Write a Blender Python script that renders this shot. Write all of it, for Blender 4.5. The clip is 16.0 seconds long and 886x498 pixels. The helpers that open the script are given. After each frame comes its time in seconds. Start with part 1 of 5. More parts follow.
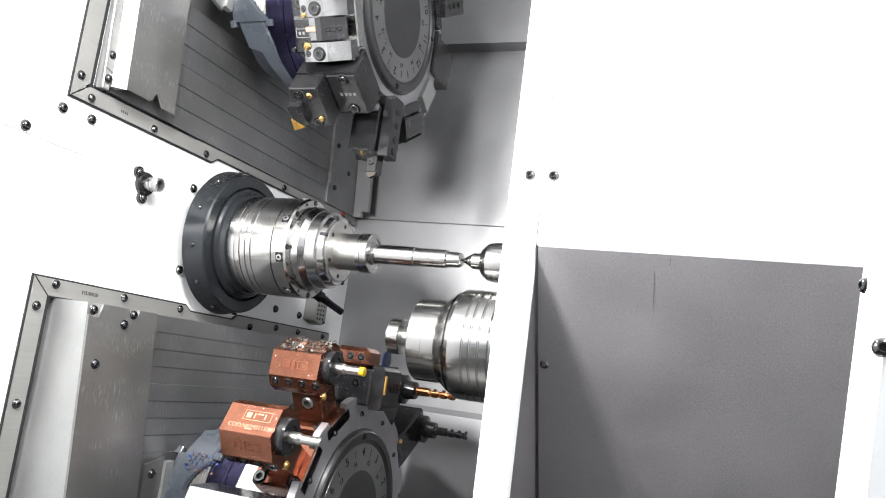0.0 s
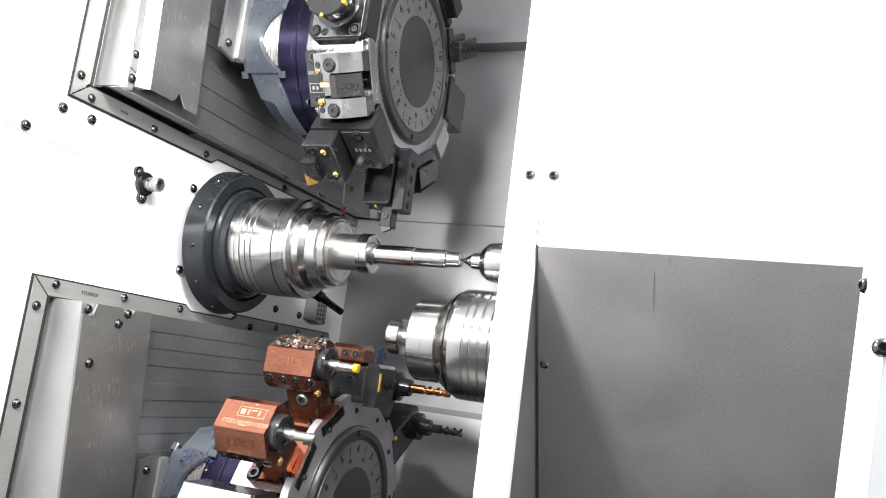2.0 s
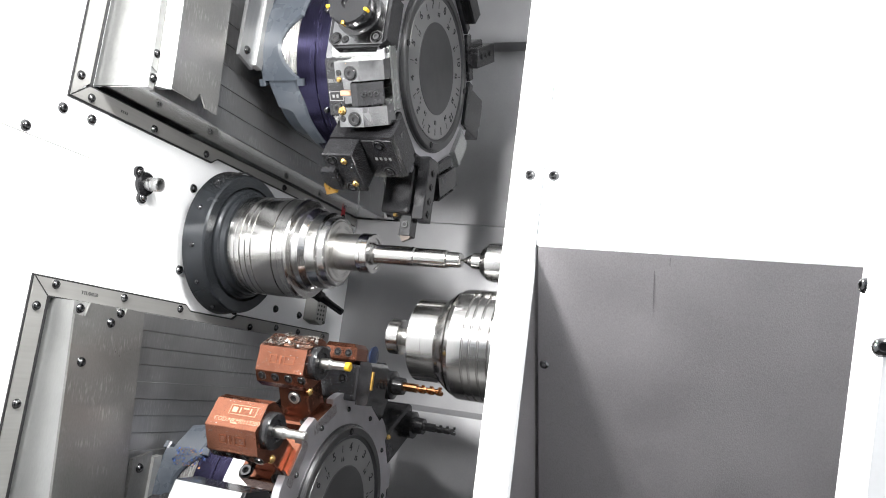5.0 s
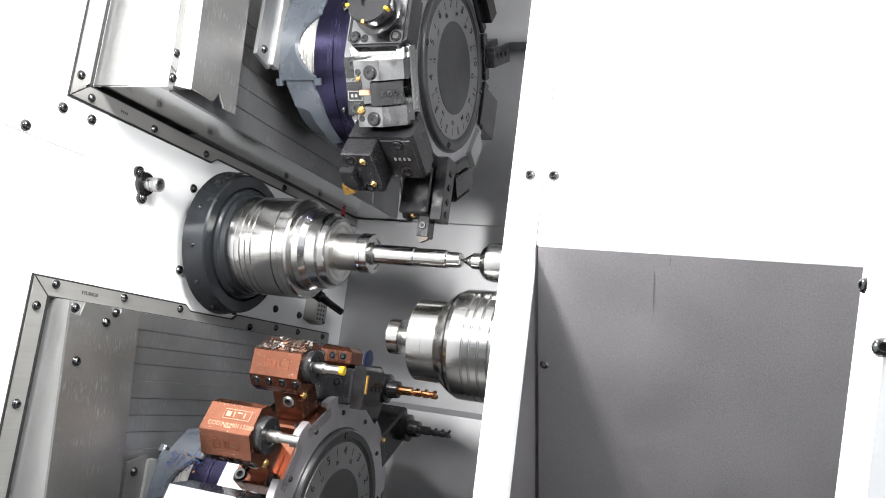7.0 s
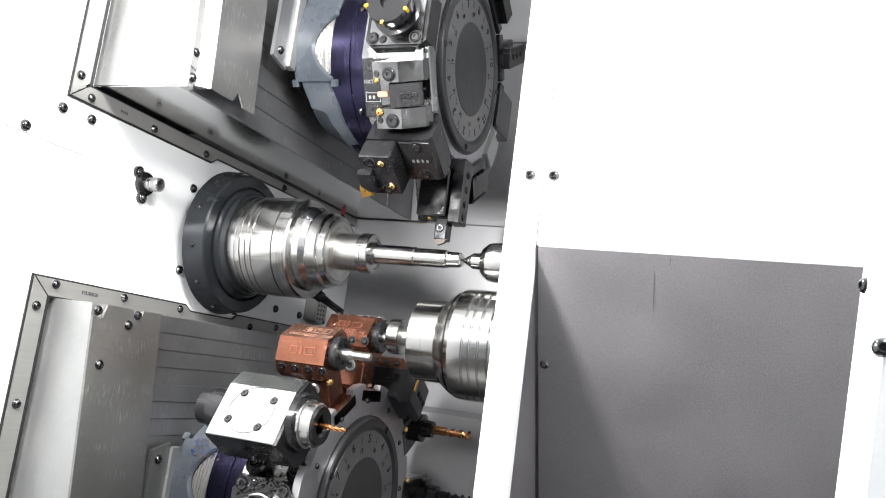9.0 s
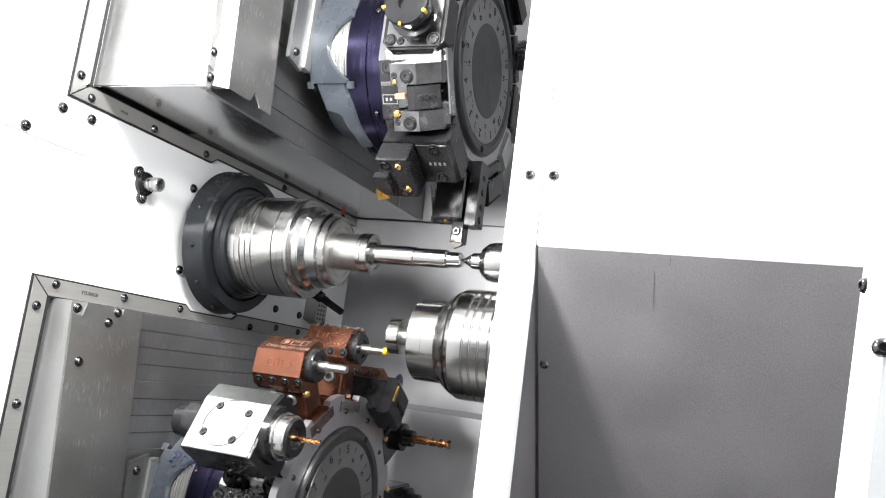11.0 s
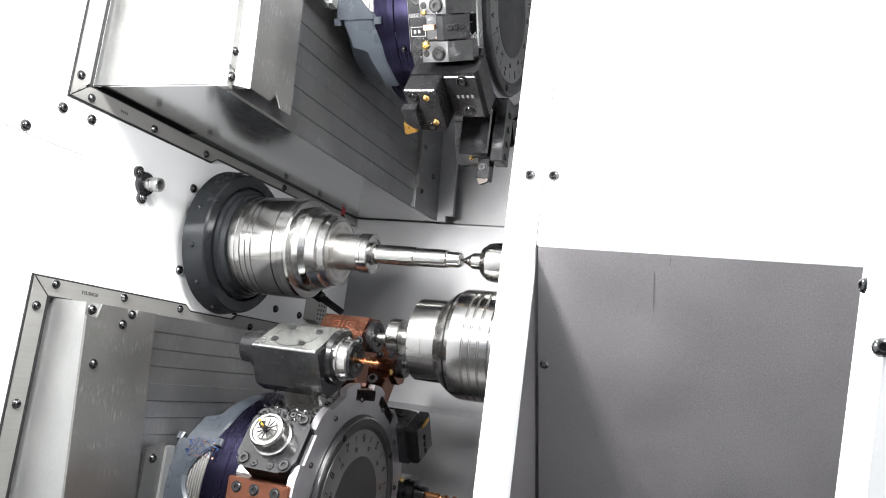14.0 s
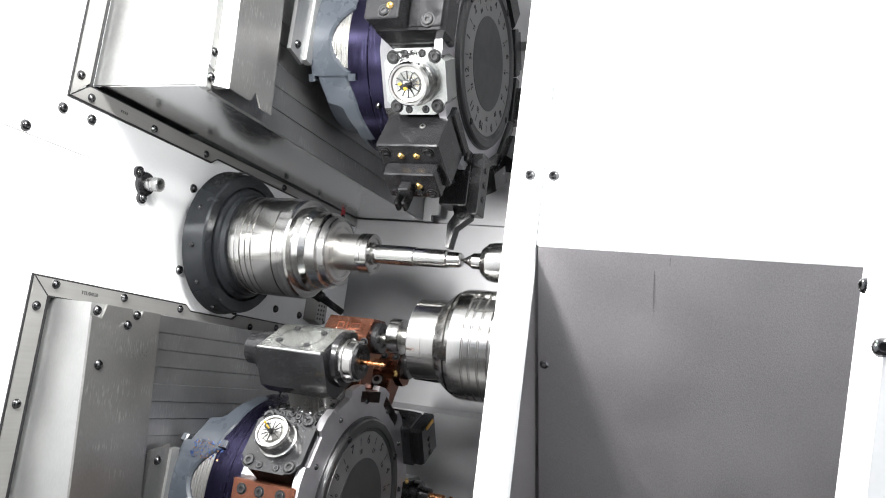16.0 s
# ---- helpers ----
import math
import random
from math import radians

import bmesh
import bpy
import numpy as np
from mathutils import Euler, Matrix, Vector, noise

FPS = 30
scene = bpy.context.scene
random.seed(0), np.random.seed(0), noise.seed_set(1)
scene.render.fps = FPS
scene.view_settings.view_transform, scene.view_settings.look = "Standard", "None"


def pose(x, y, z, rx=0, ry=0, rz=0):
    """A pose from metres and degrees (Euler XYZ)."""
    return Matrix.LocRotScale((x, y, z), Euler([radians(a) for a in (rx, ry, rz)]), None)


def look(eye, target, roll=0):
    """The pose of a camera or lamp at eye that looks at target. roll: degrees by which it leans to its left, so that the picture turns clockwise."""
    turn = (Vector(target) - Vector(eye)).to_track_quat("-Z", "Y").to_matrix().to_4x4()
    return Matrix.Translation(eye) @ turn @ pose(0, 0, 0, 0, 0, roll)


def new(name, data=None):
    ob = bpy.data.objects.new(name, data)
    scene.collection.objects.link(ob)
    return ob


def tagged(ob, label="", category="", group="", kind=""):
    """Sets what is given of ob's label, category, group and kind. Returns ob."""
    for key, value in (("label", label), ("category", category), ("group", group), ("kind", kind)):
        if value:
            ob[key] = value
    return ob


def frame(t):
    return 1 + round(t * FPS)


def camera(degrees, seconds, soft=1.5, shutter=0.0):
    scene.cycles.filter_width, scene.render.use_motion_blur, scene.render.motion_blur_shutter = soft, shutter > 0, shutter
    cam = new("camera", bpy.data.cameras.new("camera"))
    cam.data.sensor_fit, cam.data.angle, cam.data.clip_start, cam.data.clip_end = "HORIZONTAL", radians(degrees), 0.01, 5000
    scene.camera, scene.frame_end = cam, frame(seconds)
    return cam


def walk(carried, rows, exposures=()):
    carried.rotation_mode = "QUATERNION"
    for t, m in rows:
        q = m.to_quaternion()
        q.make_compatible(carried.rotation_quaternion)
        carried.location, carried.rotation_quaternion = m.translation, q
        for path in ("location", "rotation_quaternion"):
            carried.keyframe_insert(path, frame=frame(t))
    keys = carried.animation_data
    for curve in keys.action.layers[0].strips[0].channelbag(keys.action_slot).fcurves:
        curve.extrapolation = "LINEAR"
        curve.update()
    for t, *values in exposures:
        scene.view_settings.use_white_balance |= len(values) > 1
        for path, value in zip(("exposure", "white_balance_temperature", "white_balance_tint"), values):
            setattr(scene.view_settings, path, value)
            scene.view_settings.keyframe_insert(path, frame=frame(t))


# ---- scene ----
# The working space of a twin-turret turning centre. X runs along the spindles, Y away from the camera, Z up.
cam = camera(57.5, 16.0, soft=1.0, shutter=0.5)
STAND = Matrix(((0.92976, -0.06369, 0.36262, 0.9155), (0.34515, -0.19200, -0.91870, -1.1962), (0.12814, 0.97933, -0.15653, 0.9127), (0, 0, 0, 1)))
walk(cam, [(0, STAND), (16, STAND)])

# ---- light ----
world = bpy.data.worlds.new("world")
scene.world = world
world.use_nodes = True
world.node_tree.nodes["Background"].inputs[0].default_value = (0.8, 0.87, 1.0, 1)
world.node_tree.nodes["Background"].inputs[1].default_value = 0.42


def area_lamp(name, eye, target, sx, sy, power, colour=(1, 1, 1)):
    data = bpy.data.lights.new(name, "AREA")
    data.shape, data.size, data.size_y, data.energy, data.color = "RECTANGLE", sx, sy, power, colour
    ob = new(name, data)
    ob.matrix_world = look(eye, target)
    return ob


area_lamp("work_and_fill_light", (0.40, -0.70, 1.60), (0.60, -0.2, 0.85), 0.20, 0.08, 14, (1, 0.99, 0.97))
# added fill for the +X faces, no lamp is known at this spot
area_lamp("work_and_fill_light", (1.25, -0.9, 1.75), (0.2, 0.0, 1.2), 0.5, 0.10, 20, (1, 0.99, 0.97))
area_lamp("work_and_fill_light", (0.20, -0.858, 1.24), (1.05, -0.36, 1.06), 0.13, 0.14, 23, (1, 0.99, 0.97))
# added front fill behind the camera, lifts the faces turned towards it
area_lamp("front_fill_light", (0.65, -1.64, 1.45), (0.65, 0.0, 1.35), 1.8, 0.9, 2.8, (0.98, 0.99, 1.0))

# ---- materials ----
MATS = {}


def mat(name, base, rough=0.5, metal=0.0, var=0.12, scale=60.0, stretch=(1, 1, 1), bump=0.05, rvar=0.1, stain=0.1, spec=0.5, coat=0.0, swirl=0.0, turned=0.0, ticks=0.0):
    if name in MATS:
        return MATS[name]
    m = bpy.data.materials.new(name)
    m.use_nodes = True
    nt = m.node_tree
    p = nt.nodes["Principled BSDF"]
    L = nt.links.new
    tc = nt.nodes.new("ShaderNodeTexCoord")
    mp = nt.nodes.new("ShaderNodeMapping")
    mp.inputs["Scale"].default_value = stretch
    L(tc.outputs["Object"], mp.inputs["Vector"])
    fine = nt.nodes.new("ShaderNodeTexNoise")
    fine.inputs["Scale"].default_value, fine.inputs["Detail"].default_value = scale, 5
    L(mp.outputs[0], fine.inputs["Vector"])
    big = nt.nodes.new("ShaderNodeTexNoise")
    big.inputs["Scale"].default_value, big.inputs["Detail"].default_value = 9.0, 6
    L(tc.outputs["Object"], big.inputs["Vector"])

    def ramp(src, lo, hi):
        r = nt.nodes.new("ShaderNodeMapRange")
        r.inputs["From Min"].default_value, r.inputs["From Max"].default_value = 0.3, 0.7
        r.inputs["To Min"].default_value, r.inputs["To Max"].default_value = lo, hi
        L(src, r.inputs["Value"])
        return r.outputs["Result"]

    mul = nt.nodes.new("ShaderNodeMath")
    mul.operation = "MULTIPLY"
    L(ramp(fine.outputs["Fac"], 1 - var, 1 + var), mul.inputs[0])
    L(ramp(big.outputs["Fac"], 1 - stain, 1 + stain * 0.5), mul.inputs[1])
    vm = nt.nodes.new("ShaderNodeVectorMath")
    vm.operation = "SCALE"
    vm.inputs[0].default_value = base
    L(mul.outputs[0], vm.inputs["Scale"])
    L(vm.outputs[0], p.inputs["Base Color"])
    add = nt.nodes.new("ShaderNodeMath")
    add.operation = "ADD"
    L(ramp(fine.outputs["Fac"], rough - rvar * 0.5, rough + rvar * 0.5), add.inputs[0])
    L(ramp(big.outputs["Fac"], -rvar * 0.5, rvar * 0.5), add.inputs[1])
    add.use_clamp = True
    L(add.outputs[0], p.inputs["Roughness"])
    p.inputs["Metallic"].default_value = metal
    p.inputs["Specular IOR Level"].default_value = spec
    p.inputs["Coat Weight"].default_value = coat
    p.inputs["Coat Roughness"].default_value = 0.12
    if bump:
        b = nt.nodes.new("ShaderNodeBump")
        b.inputs["Strength"].default_value, b.inputs["Distance"].default_value = bump, 0.002
        L(fine.outputs["Fac"], b.inputs["Height"])
        L(b.outputs[0], p.inputs["Normal"])
    if turned:
        tg = nt.nodes.new("ShaderNodeTangent")
        tg.direction_type, tg.axis = "RADIAL", "X"
        L(tg.outputs[0], p.inputs["Tangent"])
        p.inputs["Anisotropic"].default_value, p.inputs["Anisotropic Rotation"].default_value = turned, 0.25
    if swirl:
        wv = nt.nodes.new("ShaderNodeTexWave")
        wv.wave_type, wv.bands_direction = "BANDS", "Z"
        wv.inputs["Scale"].default_value, wv.inputs["Distortion"].default_value = 30.0, 11.0
        wv.inputs["Detail"].default_value, wv.inputs["Detail Scale"].default_value = 3.0, 2.0
        L(tc.outputs["Object"], wv.inputs["Vector"])
        # brushed marks that curl: the grain's direction wanders
        L(ramp(wv.outputs["Fac"], 0.25 - swirl, 0.25 + swirl), p.inputs["Anisotropic Rotation"])
        p.inputs["Anisotropic"].default_value = 0.5
        tg = nt.nodes.new("ShaderNodeTangent")
        tg.direction_type, tg.axis = "RADIAL", "Y"
        L(tg.outputs[0], p.inputs["Tangent"])
    if ticks:
        # short rubbed strokes gathered in bands
        def strokes(scale3, lo, hi):
            q = nt.nodes.new("ShaderNodeMapping")
            q.inputs["Scale"].default_value = scale3
            L(tc.outputs["Object"], q.inputs["Vector"])
            n = nt.nodes.new("ShaderNodeTexNoise")
            n.inputs["Scale"].default_value, n.inputs["Detail"].default_value = 1.0, 2
            L(q.outputs[0], n.inputs["Vector"])
            r = nt.nodes.new("ShaderNodeMapRange")
            r.inputs["From Min"].default_value, r.inputs["From Max"].default_value = lo, hi
            L(n.outputs["Fac"], r.inputs["Value"])
            return r.outputs["Result"]
        both = nt.nodes.new("ShaderNodeMath")
        both.operation = "MULTIPLY"
        L(strokes((1, 330, 55), 0.50, 0.66), both.inputs[0])
        L(strokes((1, 9, 30), 0.50, 0.66), both.inputs[1])
        gain = nt.nodes.new("ShaderNodeMath")
        gain.operation = "MULTIPLY_ADD"
        gain.inputs[1].default_value, gain.inputs[2].default_value = ticks, 1.0
        L(both.outputs[0], gain.inputs[0])
        more = nt.nodes.new("ShaderNodeMath")
        more.operation = "MULTIPLY"
        L(mul.outputs[0], more.inputs[0])
        L(gain.outputs[0], more.inputs[1])
        L(more.outputs[0], vm.inputs["Scale"])
    MATS[name] = m
    return m


WHITE = mat("white_enamel", (0.84, 0.85, 0.86), 0.38, 0, 0.015, 300, bump=0.02, stain=0.03)
FRAME = mat("frame_strip", (0.30, 0.298, 0.288), 0.38, 0.4, 0.05, 40, (1, 0.2, 6), 0.03)
STEEL = mat("brushed_sheet", (0.27, 0.268, 0.263), 0.36, 0.85, 0.08, 260, (1, 3, 0.8), 0.05, 0.10, 0.14, swirl=0.02, ticks=0.45)
BRIGHTSHEET = mat("bright_sheet", (0.42, 0.425, 0.42), 0.42, 0.75, 0.05, 160, (3, 1, 0.8), 0.04, 0.12, 0.16)
COVERSHEET = mat("cover_sheet", (0.37, 0.375, 0.37), 0.46, 0.7, 0.07, 220, (1, 1, 0.7), 0.06, 0.14, 0.18)
BURNISHED = mat("burnished_steel", (0.32, 0.32, 0.325), 0.18, 1.0, 0.18, 70, bump=0.06, rvar=0.14, stain=0.4)
SLAT = mat("slat_steel", (0.26, 0.262, 0.268), 0.38, 0.78, 0.07, 50, (1, 9, 0.4), 0.012, 0.08, 0.2, ticks=0.35)
BACK = mat("back_sheet", (0.345, 0.345, 0.355), 0.44, 0.7, 0.04, 300, bump=0.03, rvar=0.12, stain=0.10)
DARKSHEET = mat("dark_sheet", (0.255, 0.245, 0.257), 0.52, 0.85, 0.12, 850, (1, 1, 0.5), 0.22, 0.12, 0.08)
CHROME = mat("ground_steel", (0.58, 0.573, 0.56), 0.175, 1.0, 0.03, 40, (60, 0.02, 0.02), 0.0, 0.05, 0.0, turned=0.5)
SATIN = mat("satin_steel", (0.60, 0.59, 0.57), 0.3, 1.0, 0.04, 40, (60, 0.05, 0.05), 0.0, 0.06, 0.04)
# dark tone of the unseen floor, keeps bounce off the chute
FLOOR_DARK = mat("dark_unseen_floor", (0.10, 0.10, 0.10), 0.4, 0.6, 0.15, 30, bump=0.05, stain=0.3)
POLISHED = mat("polished_flange", (0.40, 0.40, 0.405), 0.15, 1.0, 0.05, 40, bump=0.03, rvar=0.08, stain=0.15)
SCREW = mat("screw_steel", (0.085, 0.085, 0.087), 0.18, 1.0, 0.06, 90, bump=0.0)
FLANGE = mat("dark_flange", (0.028, 0.031, 0.035), 0.22, 0.45, 0.05, 60, bump=0.01, rvar=0.08)
BLACK = mat("black_oxide", (0.024, 0.024, 0.026), 0.17, 0.35, 0.12, 45, bump=0.05, rvar=0.16, stain=0.25, spec=0.75)
PLATE = mat("turret_plate", (0.58, 0.57, 0.595), 0.42, 0.85, 0.06, 60, bump=0.03, rvar=0.10, stain=0.2)
DIAL = mat("dial_plate", (0.34, 0.34, 0.34), 0.34, 0.9, 0.05, 30, bump=0.01, rvar=0.1, turned=0.6)
DISC = mat("dial_centre", (0.10, 0.101, 0.103), 0.36, 0.8, 0.06, 60, bump=0.01, turned=0.6)
CAST = mat("grey_casting", (0.046, 0.054, 0.066), 0.30, 0, 0.05, 30, bump=0.03, coat=0.3, stain=0.12)
VIOLET = mat("violet_ring", (0.024, 0.022, 0.050), 0.25, 0.9, 0.1, 30, (8, 1, 1), 0.02, turned=0.4)
COPPER = mat("copper_anodised", (0.22, 0.088, 0.054), 0.2, 0.9, 0.10, 90, (1, 1, 1), 0.04, 0.12, 0.25)
ALU = mat("milled_aluminium", (0.56, 0.575, 0.56), 0.24, 1.0, 0.04, 60, (1, 8, 1), 0.03, 0.08, 0.12)
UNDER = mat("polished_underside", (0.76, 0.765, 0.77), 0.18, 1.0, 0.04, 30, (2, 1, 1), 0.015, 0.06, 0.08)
WET = mat("coolant_drop", (0.55, 0.57, 0.60), 0.08, 0.9, 0.02, 90, bump=0.0)
BRASS = mat("brass", (0.85, 0.58, 0.22), 0.2, 1.0, 0.06, 90, bump=0.02)
WORN = mat("worn_carbide", (0.045, 0.030, 0.020), 0.5, 0.1, 0.2, 90, bump=0.03)
RUBBER = mat("black_rubber", (0.012, 0.012, 0.013), 0.5, 0.0, 0.1, 90, bump=0.02)
CARBIDE = mat("gold_coated_carbide", (0.52, 0.30, 0.07), 0.3, 0.7, 0.08, 90, bump=0.02)
YELLOW = mat("yellow_insert", (0.68, 0.43, 0.025), 0.35, 0.3, 0.06, 90, bump=0.02)
DRILLMAT = mat("coated_drill", (0.58, 0.28, 0.13), 0.22, 1.0, 0.08, 90, bump=0.02)
BOLT = mat("black_bolt", (0.12, 0.12, 0.124), 0.13, 1.0, 0.05, 90, bump=0.0)
ENGRAVE_SHADE = mat("engraving_and_shade", (0.02, 0.02, 0.022), 0.6, 0.2, 0.05, 90, bump=0.0)
ENGRAVE_LIGHT = mat("engraving_light", (0.42, 0.25, 0.17), 0.45, 0.6, 0.05, 90, bump=0.0)
RED = mat("red_mark", (0.5, 0.04, 0.05), 0.5, 0, 0.1, 90)
BLUE = mat("blue_chip", (0.03, 0.07, 0.22), 0.34, 0.8, 0.4, 200, bump=0.02)
STRAW = mat("straw_chip", (0.30, 0.15, 0.07), 0.34, 0.8, 0.4, 200, bump=0.02)
GREYCHIP = mat("steel_chip", (0.36, 0.34, 0.32), 0.25, 1.0, 0.3, 200, bump=0.02)


# ---- mesh helpers ----
def rot_x(deg):
    return Matrix.Rotation(radians(deg), 4, "X")


def box(bm, a, b, m=None, bevel=0.0):
    out = bmesh.ops.create_cube(bm, size=1)["verts"]
    for v in out:
        v.co = Vector([a[i] if v.co[i] < 0 else b[i] for i in range(3)])
    if bevel:
        edges = list({e for v in out for e in v.link_edges})
        res = bmesh.ops.bevel(bm, geom=edges, offset=bevel, segments=1, affect="EDGES", profile=0.5)
        out = list({v for f in res["faces"] for v in f.verts} | {v for v in out if v.is_valid})
    if m is not None:
        for v in out:
            v.co = m @ v.co
    return bm


def lathe(bm, prof, m=None, seg=64, closed=True):
    """Revolves (x, r) stations about the X axis."""
    rings = []
    for x, r in prof:
        ring = []
        if r < 1e-6:
            ring = [bm.verts.new((x, 0, 0))]
        else:
            for i in range(seg):
                a = 2 * math.pi * i / seg
                ring.append(bm.verts.new((x, r * math.cos(a), r * math.sin(a))))
        rings.append(ring)
    for p, q in zip(rings, rings[1:]):
        for i in range(seg):
            j = (i + 1) % seg
            if len(p) == 1 and len(q) == 1:
                continue
            if len(p) == 1:
                bm.faces.new((p[0], q[i], q[j]))
            elif len(q) == 1:
                bm.faces.new((p[i], p[j], q[0]))
            else:
                bm.faces.new((p[i], p[j], q[j], q[i]))
    for ring in (rings[0], rings[-1]):
        if closed and len(ring) > 2:
            bm.faces.new(ring)
    if m is not None:
        for ring in rings:
            for v in ring:
                v.co = m @ v.co
    return bm


def prism(bm, pts, axis, lo, hi, m=None):
    """Extrudes an outline; pts are the two other axes in x, y, z order."""
    def at(p, h):
        c = list(p)
        c.insert("xyz".index(axis), h)
        v = Vector(c)
        return m @ v if m is not None else v
    a = [bm.verts.new(at(p, lo)) for p in pts]
    b = [bm.verts.new(at(p, hi)) for p in pts]
    bm.faces.new(a)
    bm.faces.new(b[::-1])
    for i in range(len(pts)):
        j = (i + 1) % len(pts)
        bm.faces.new((a[i], b[i], b[j], a[j]))
    return bm


def mesh_of(name, bm, material, bevel=0.0):
    bmesh.ops.recalc_face_normals(bm, faces=bm.faces)
    me = bpy.data.meshes.new(name)
    bm.to_mesh(me)
    bm.free()
    me.materials.append(material)
    me.polygons.foreach_set("use_smooth", [True] * len(me.polygons))
    me.set_sharp_from_angle(angle=radians(20))
    return me


def part(name, bm, material, parent=None, label=""):
    ob = new(name, mesh_of(name, bm, material))
    ob.parent = parent
    if label:
        tagged(ob, label)
    return ob


def put(name, me, m, parent=None):
    ob = new(name, me)
    ob.parent = parent
    ob.matrix_local = m
    return ob


def B():
    return bmesh.new()


def thing(name, label, category, m=None, group="", kind=""):
    ob = new(name)
    ob.empty_display_size = 0.05
    if m is not None:
        ob.matrix_world = m
    return tagged(ob, label, category, group, kind)


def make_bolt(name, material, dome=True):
    """A bolt head of radius 1 standing on the plane x = 0, with a hexagon socket and, on cap screws, a flat ring; both
    are coloured as shade.
    """
    bm = B()
    if dome:
        lathe(bm, [(0.0, 1.04), (0.05, 1.0), (0.18, 0.98), (0.40, 0.88), (0.58, 0.72), (0.70, 0.52), (0.70, 0.46)], seg=20)
    else:
        lathe(bm, [(0.0, 0.98), (0.26, 0.98), (0.36, 0.88), (0.36, 0.55)], seg=20)
    lip, deep = (0.70, 0.25) if dome else (0.36, 0.04)
    bm.faces.ensure_lookup_table()
    for f in [f for f in bm.faces if len(f.verts) > 4]:
        bm.faces.remove(f)
    n = len(bm.faces)
    # socket and flat counterbore ring, coloured dark for the shade inside them
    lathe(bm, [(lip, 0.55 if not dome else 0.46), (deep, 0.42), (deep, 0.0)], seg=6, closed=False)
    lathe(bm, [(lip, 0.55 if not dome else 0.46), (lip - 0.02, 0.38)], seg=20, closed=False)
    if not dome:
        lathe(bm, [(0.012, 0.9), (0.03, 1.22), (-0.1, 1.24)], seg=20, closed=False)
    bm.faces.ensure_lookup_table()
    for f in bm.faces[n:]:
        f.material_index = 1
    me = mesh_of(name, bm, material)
    me.materials.append(ENGRAVE_SHADE)
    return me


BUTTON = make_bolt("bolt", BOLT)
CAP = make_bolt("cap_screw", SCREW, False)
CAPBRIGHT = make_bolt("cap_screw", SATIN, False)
NOZZLE = mesh_of("nozzle", lathe(B(), [(-0.3, 1.0), (0.2, 1.0), (0.5, 0.8), (0.75, 0.4), (0.75, 0.28), (0.2, 0.2), (0.2, 0)], seg=16), BRASS)
FACE_X, FACE_NY, FACE_Z = Matrix.Identity(4), Matrix.Rotation(radians(-90), 4, "Z"), Matrix.Rotation(radians(-90), 4, "Y")


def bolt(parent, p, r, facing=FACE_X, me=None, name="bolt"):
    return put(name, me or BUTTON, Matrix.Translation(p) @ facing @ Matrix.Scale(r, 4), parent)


def text_mesh(s, size, material, depth=0.0004):
    c = bpy.data.curves.new("text", "FONT")
    c.body, c.size, c.extrude, c.align_x, c.align_y = s, size, depth, "CENTER", "CENTER"
    ob = bpy.data.objects.new("text", c)
    scene.collection.objects.link(ob)
    dg = bpy.context.evaluated_depsgraph_get()
    me = bpy.data.meshes.new_from_object(ob.evaluated_get(dg))
    bpy.data.objects.remove(ob)
    me.materials.clear()
    me.materials.append(material)
    return me


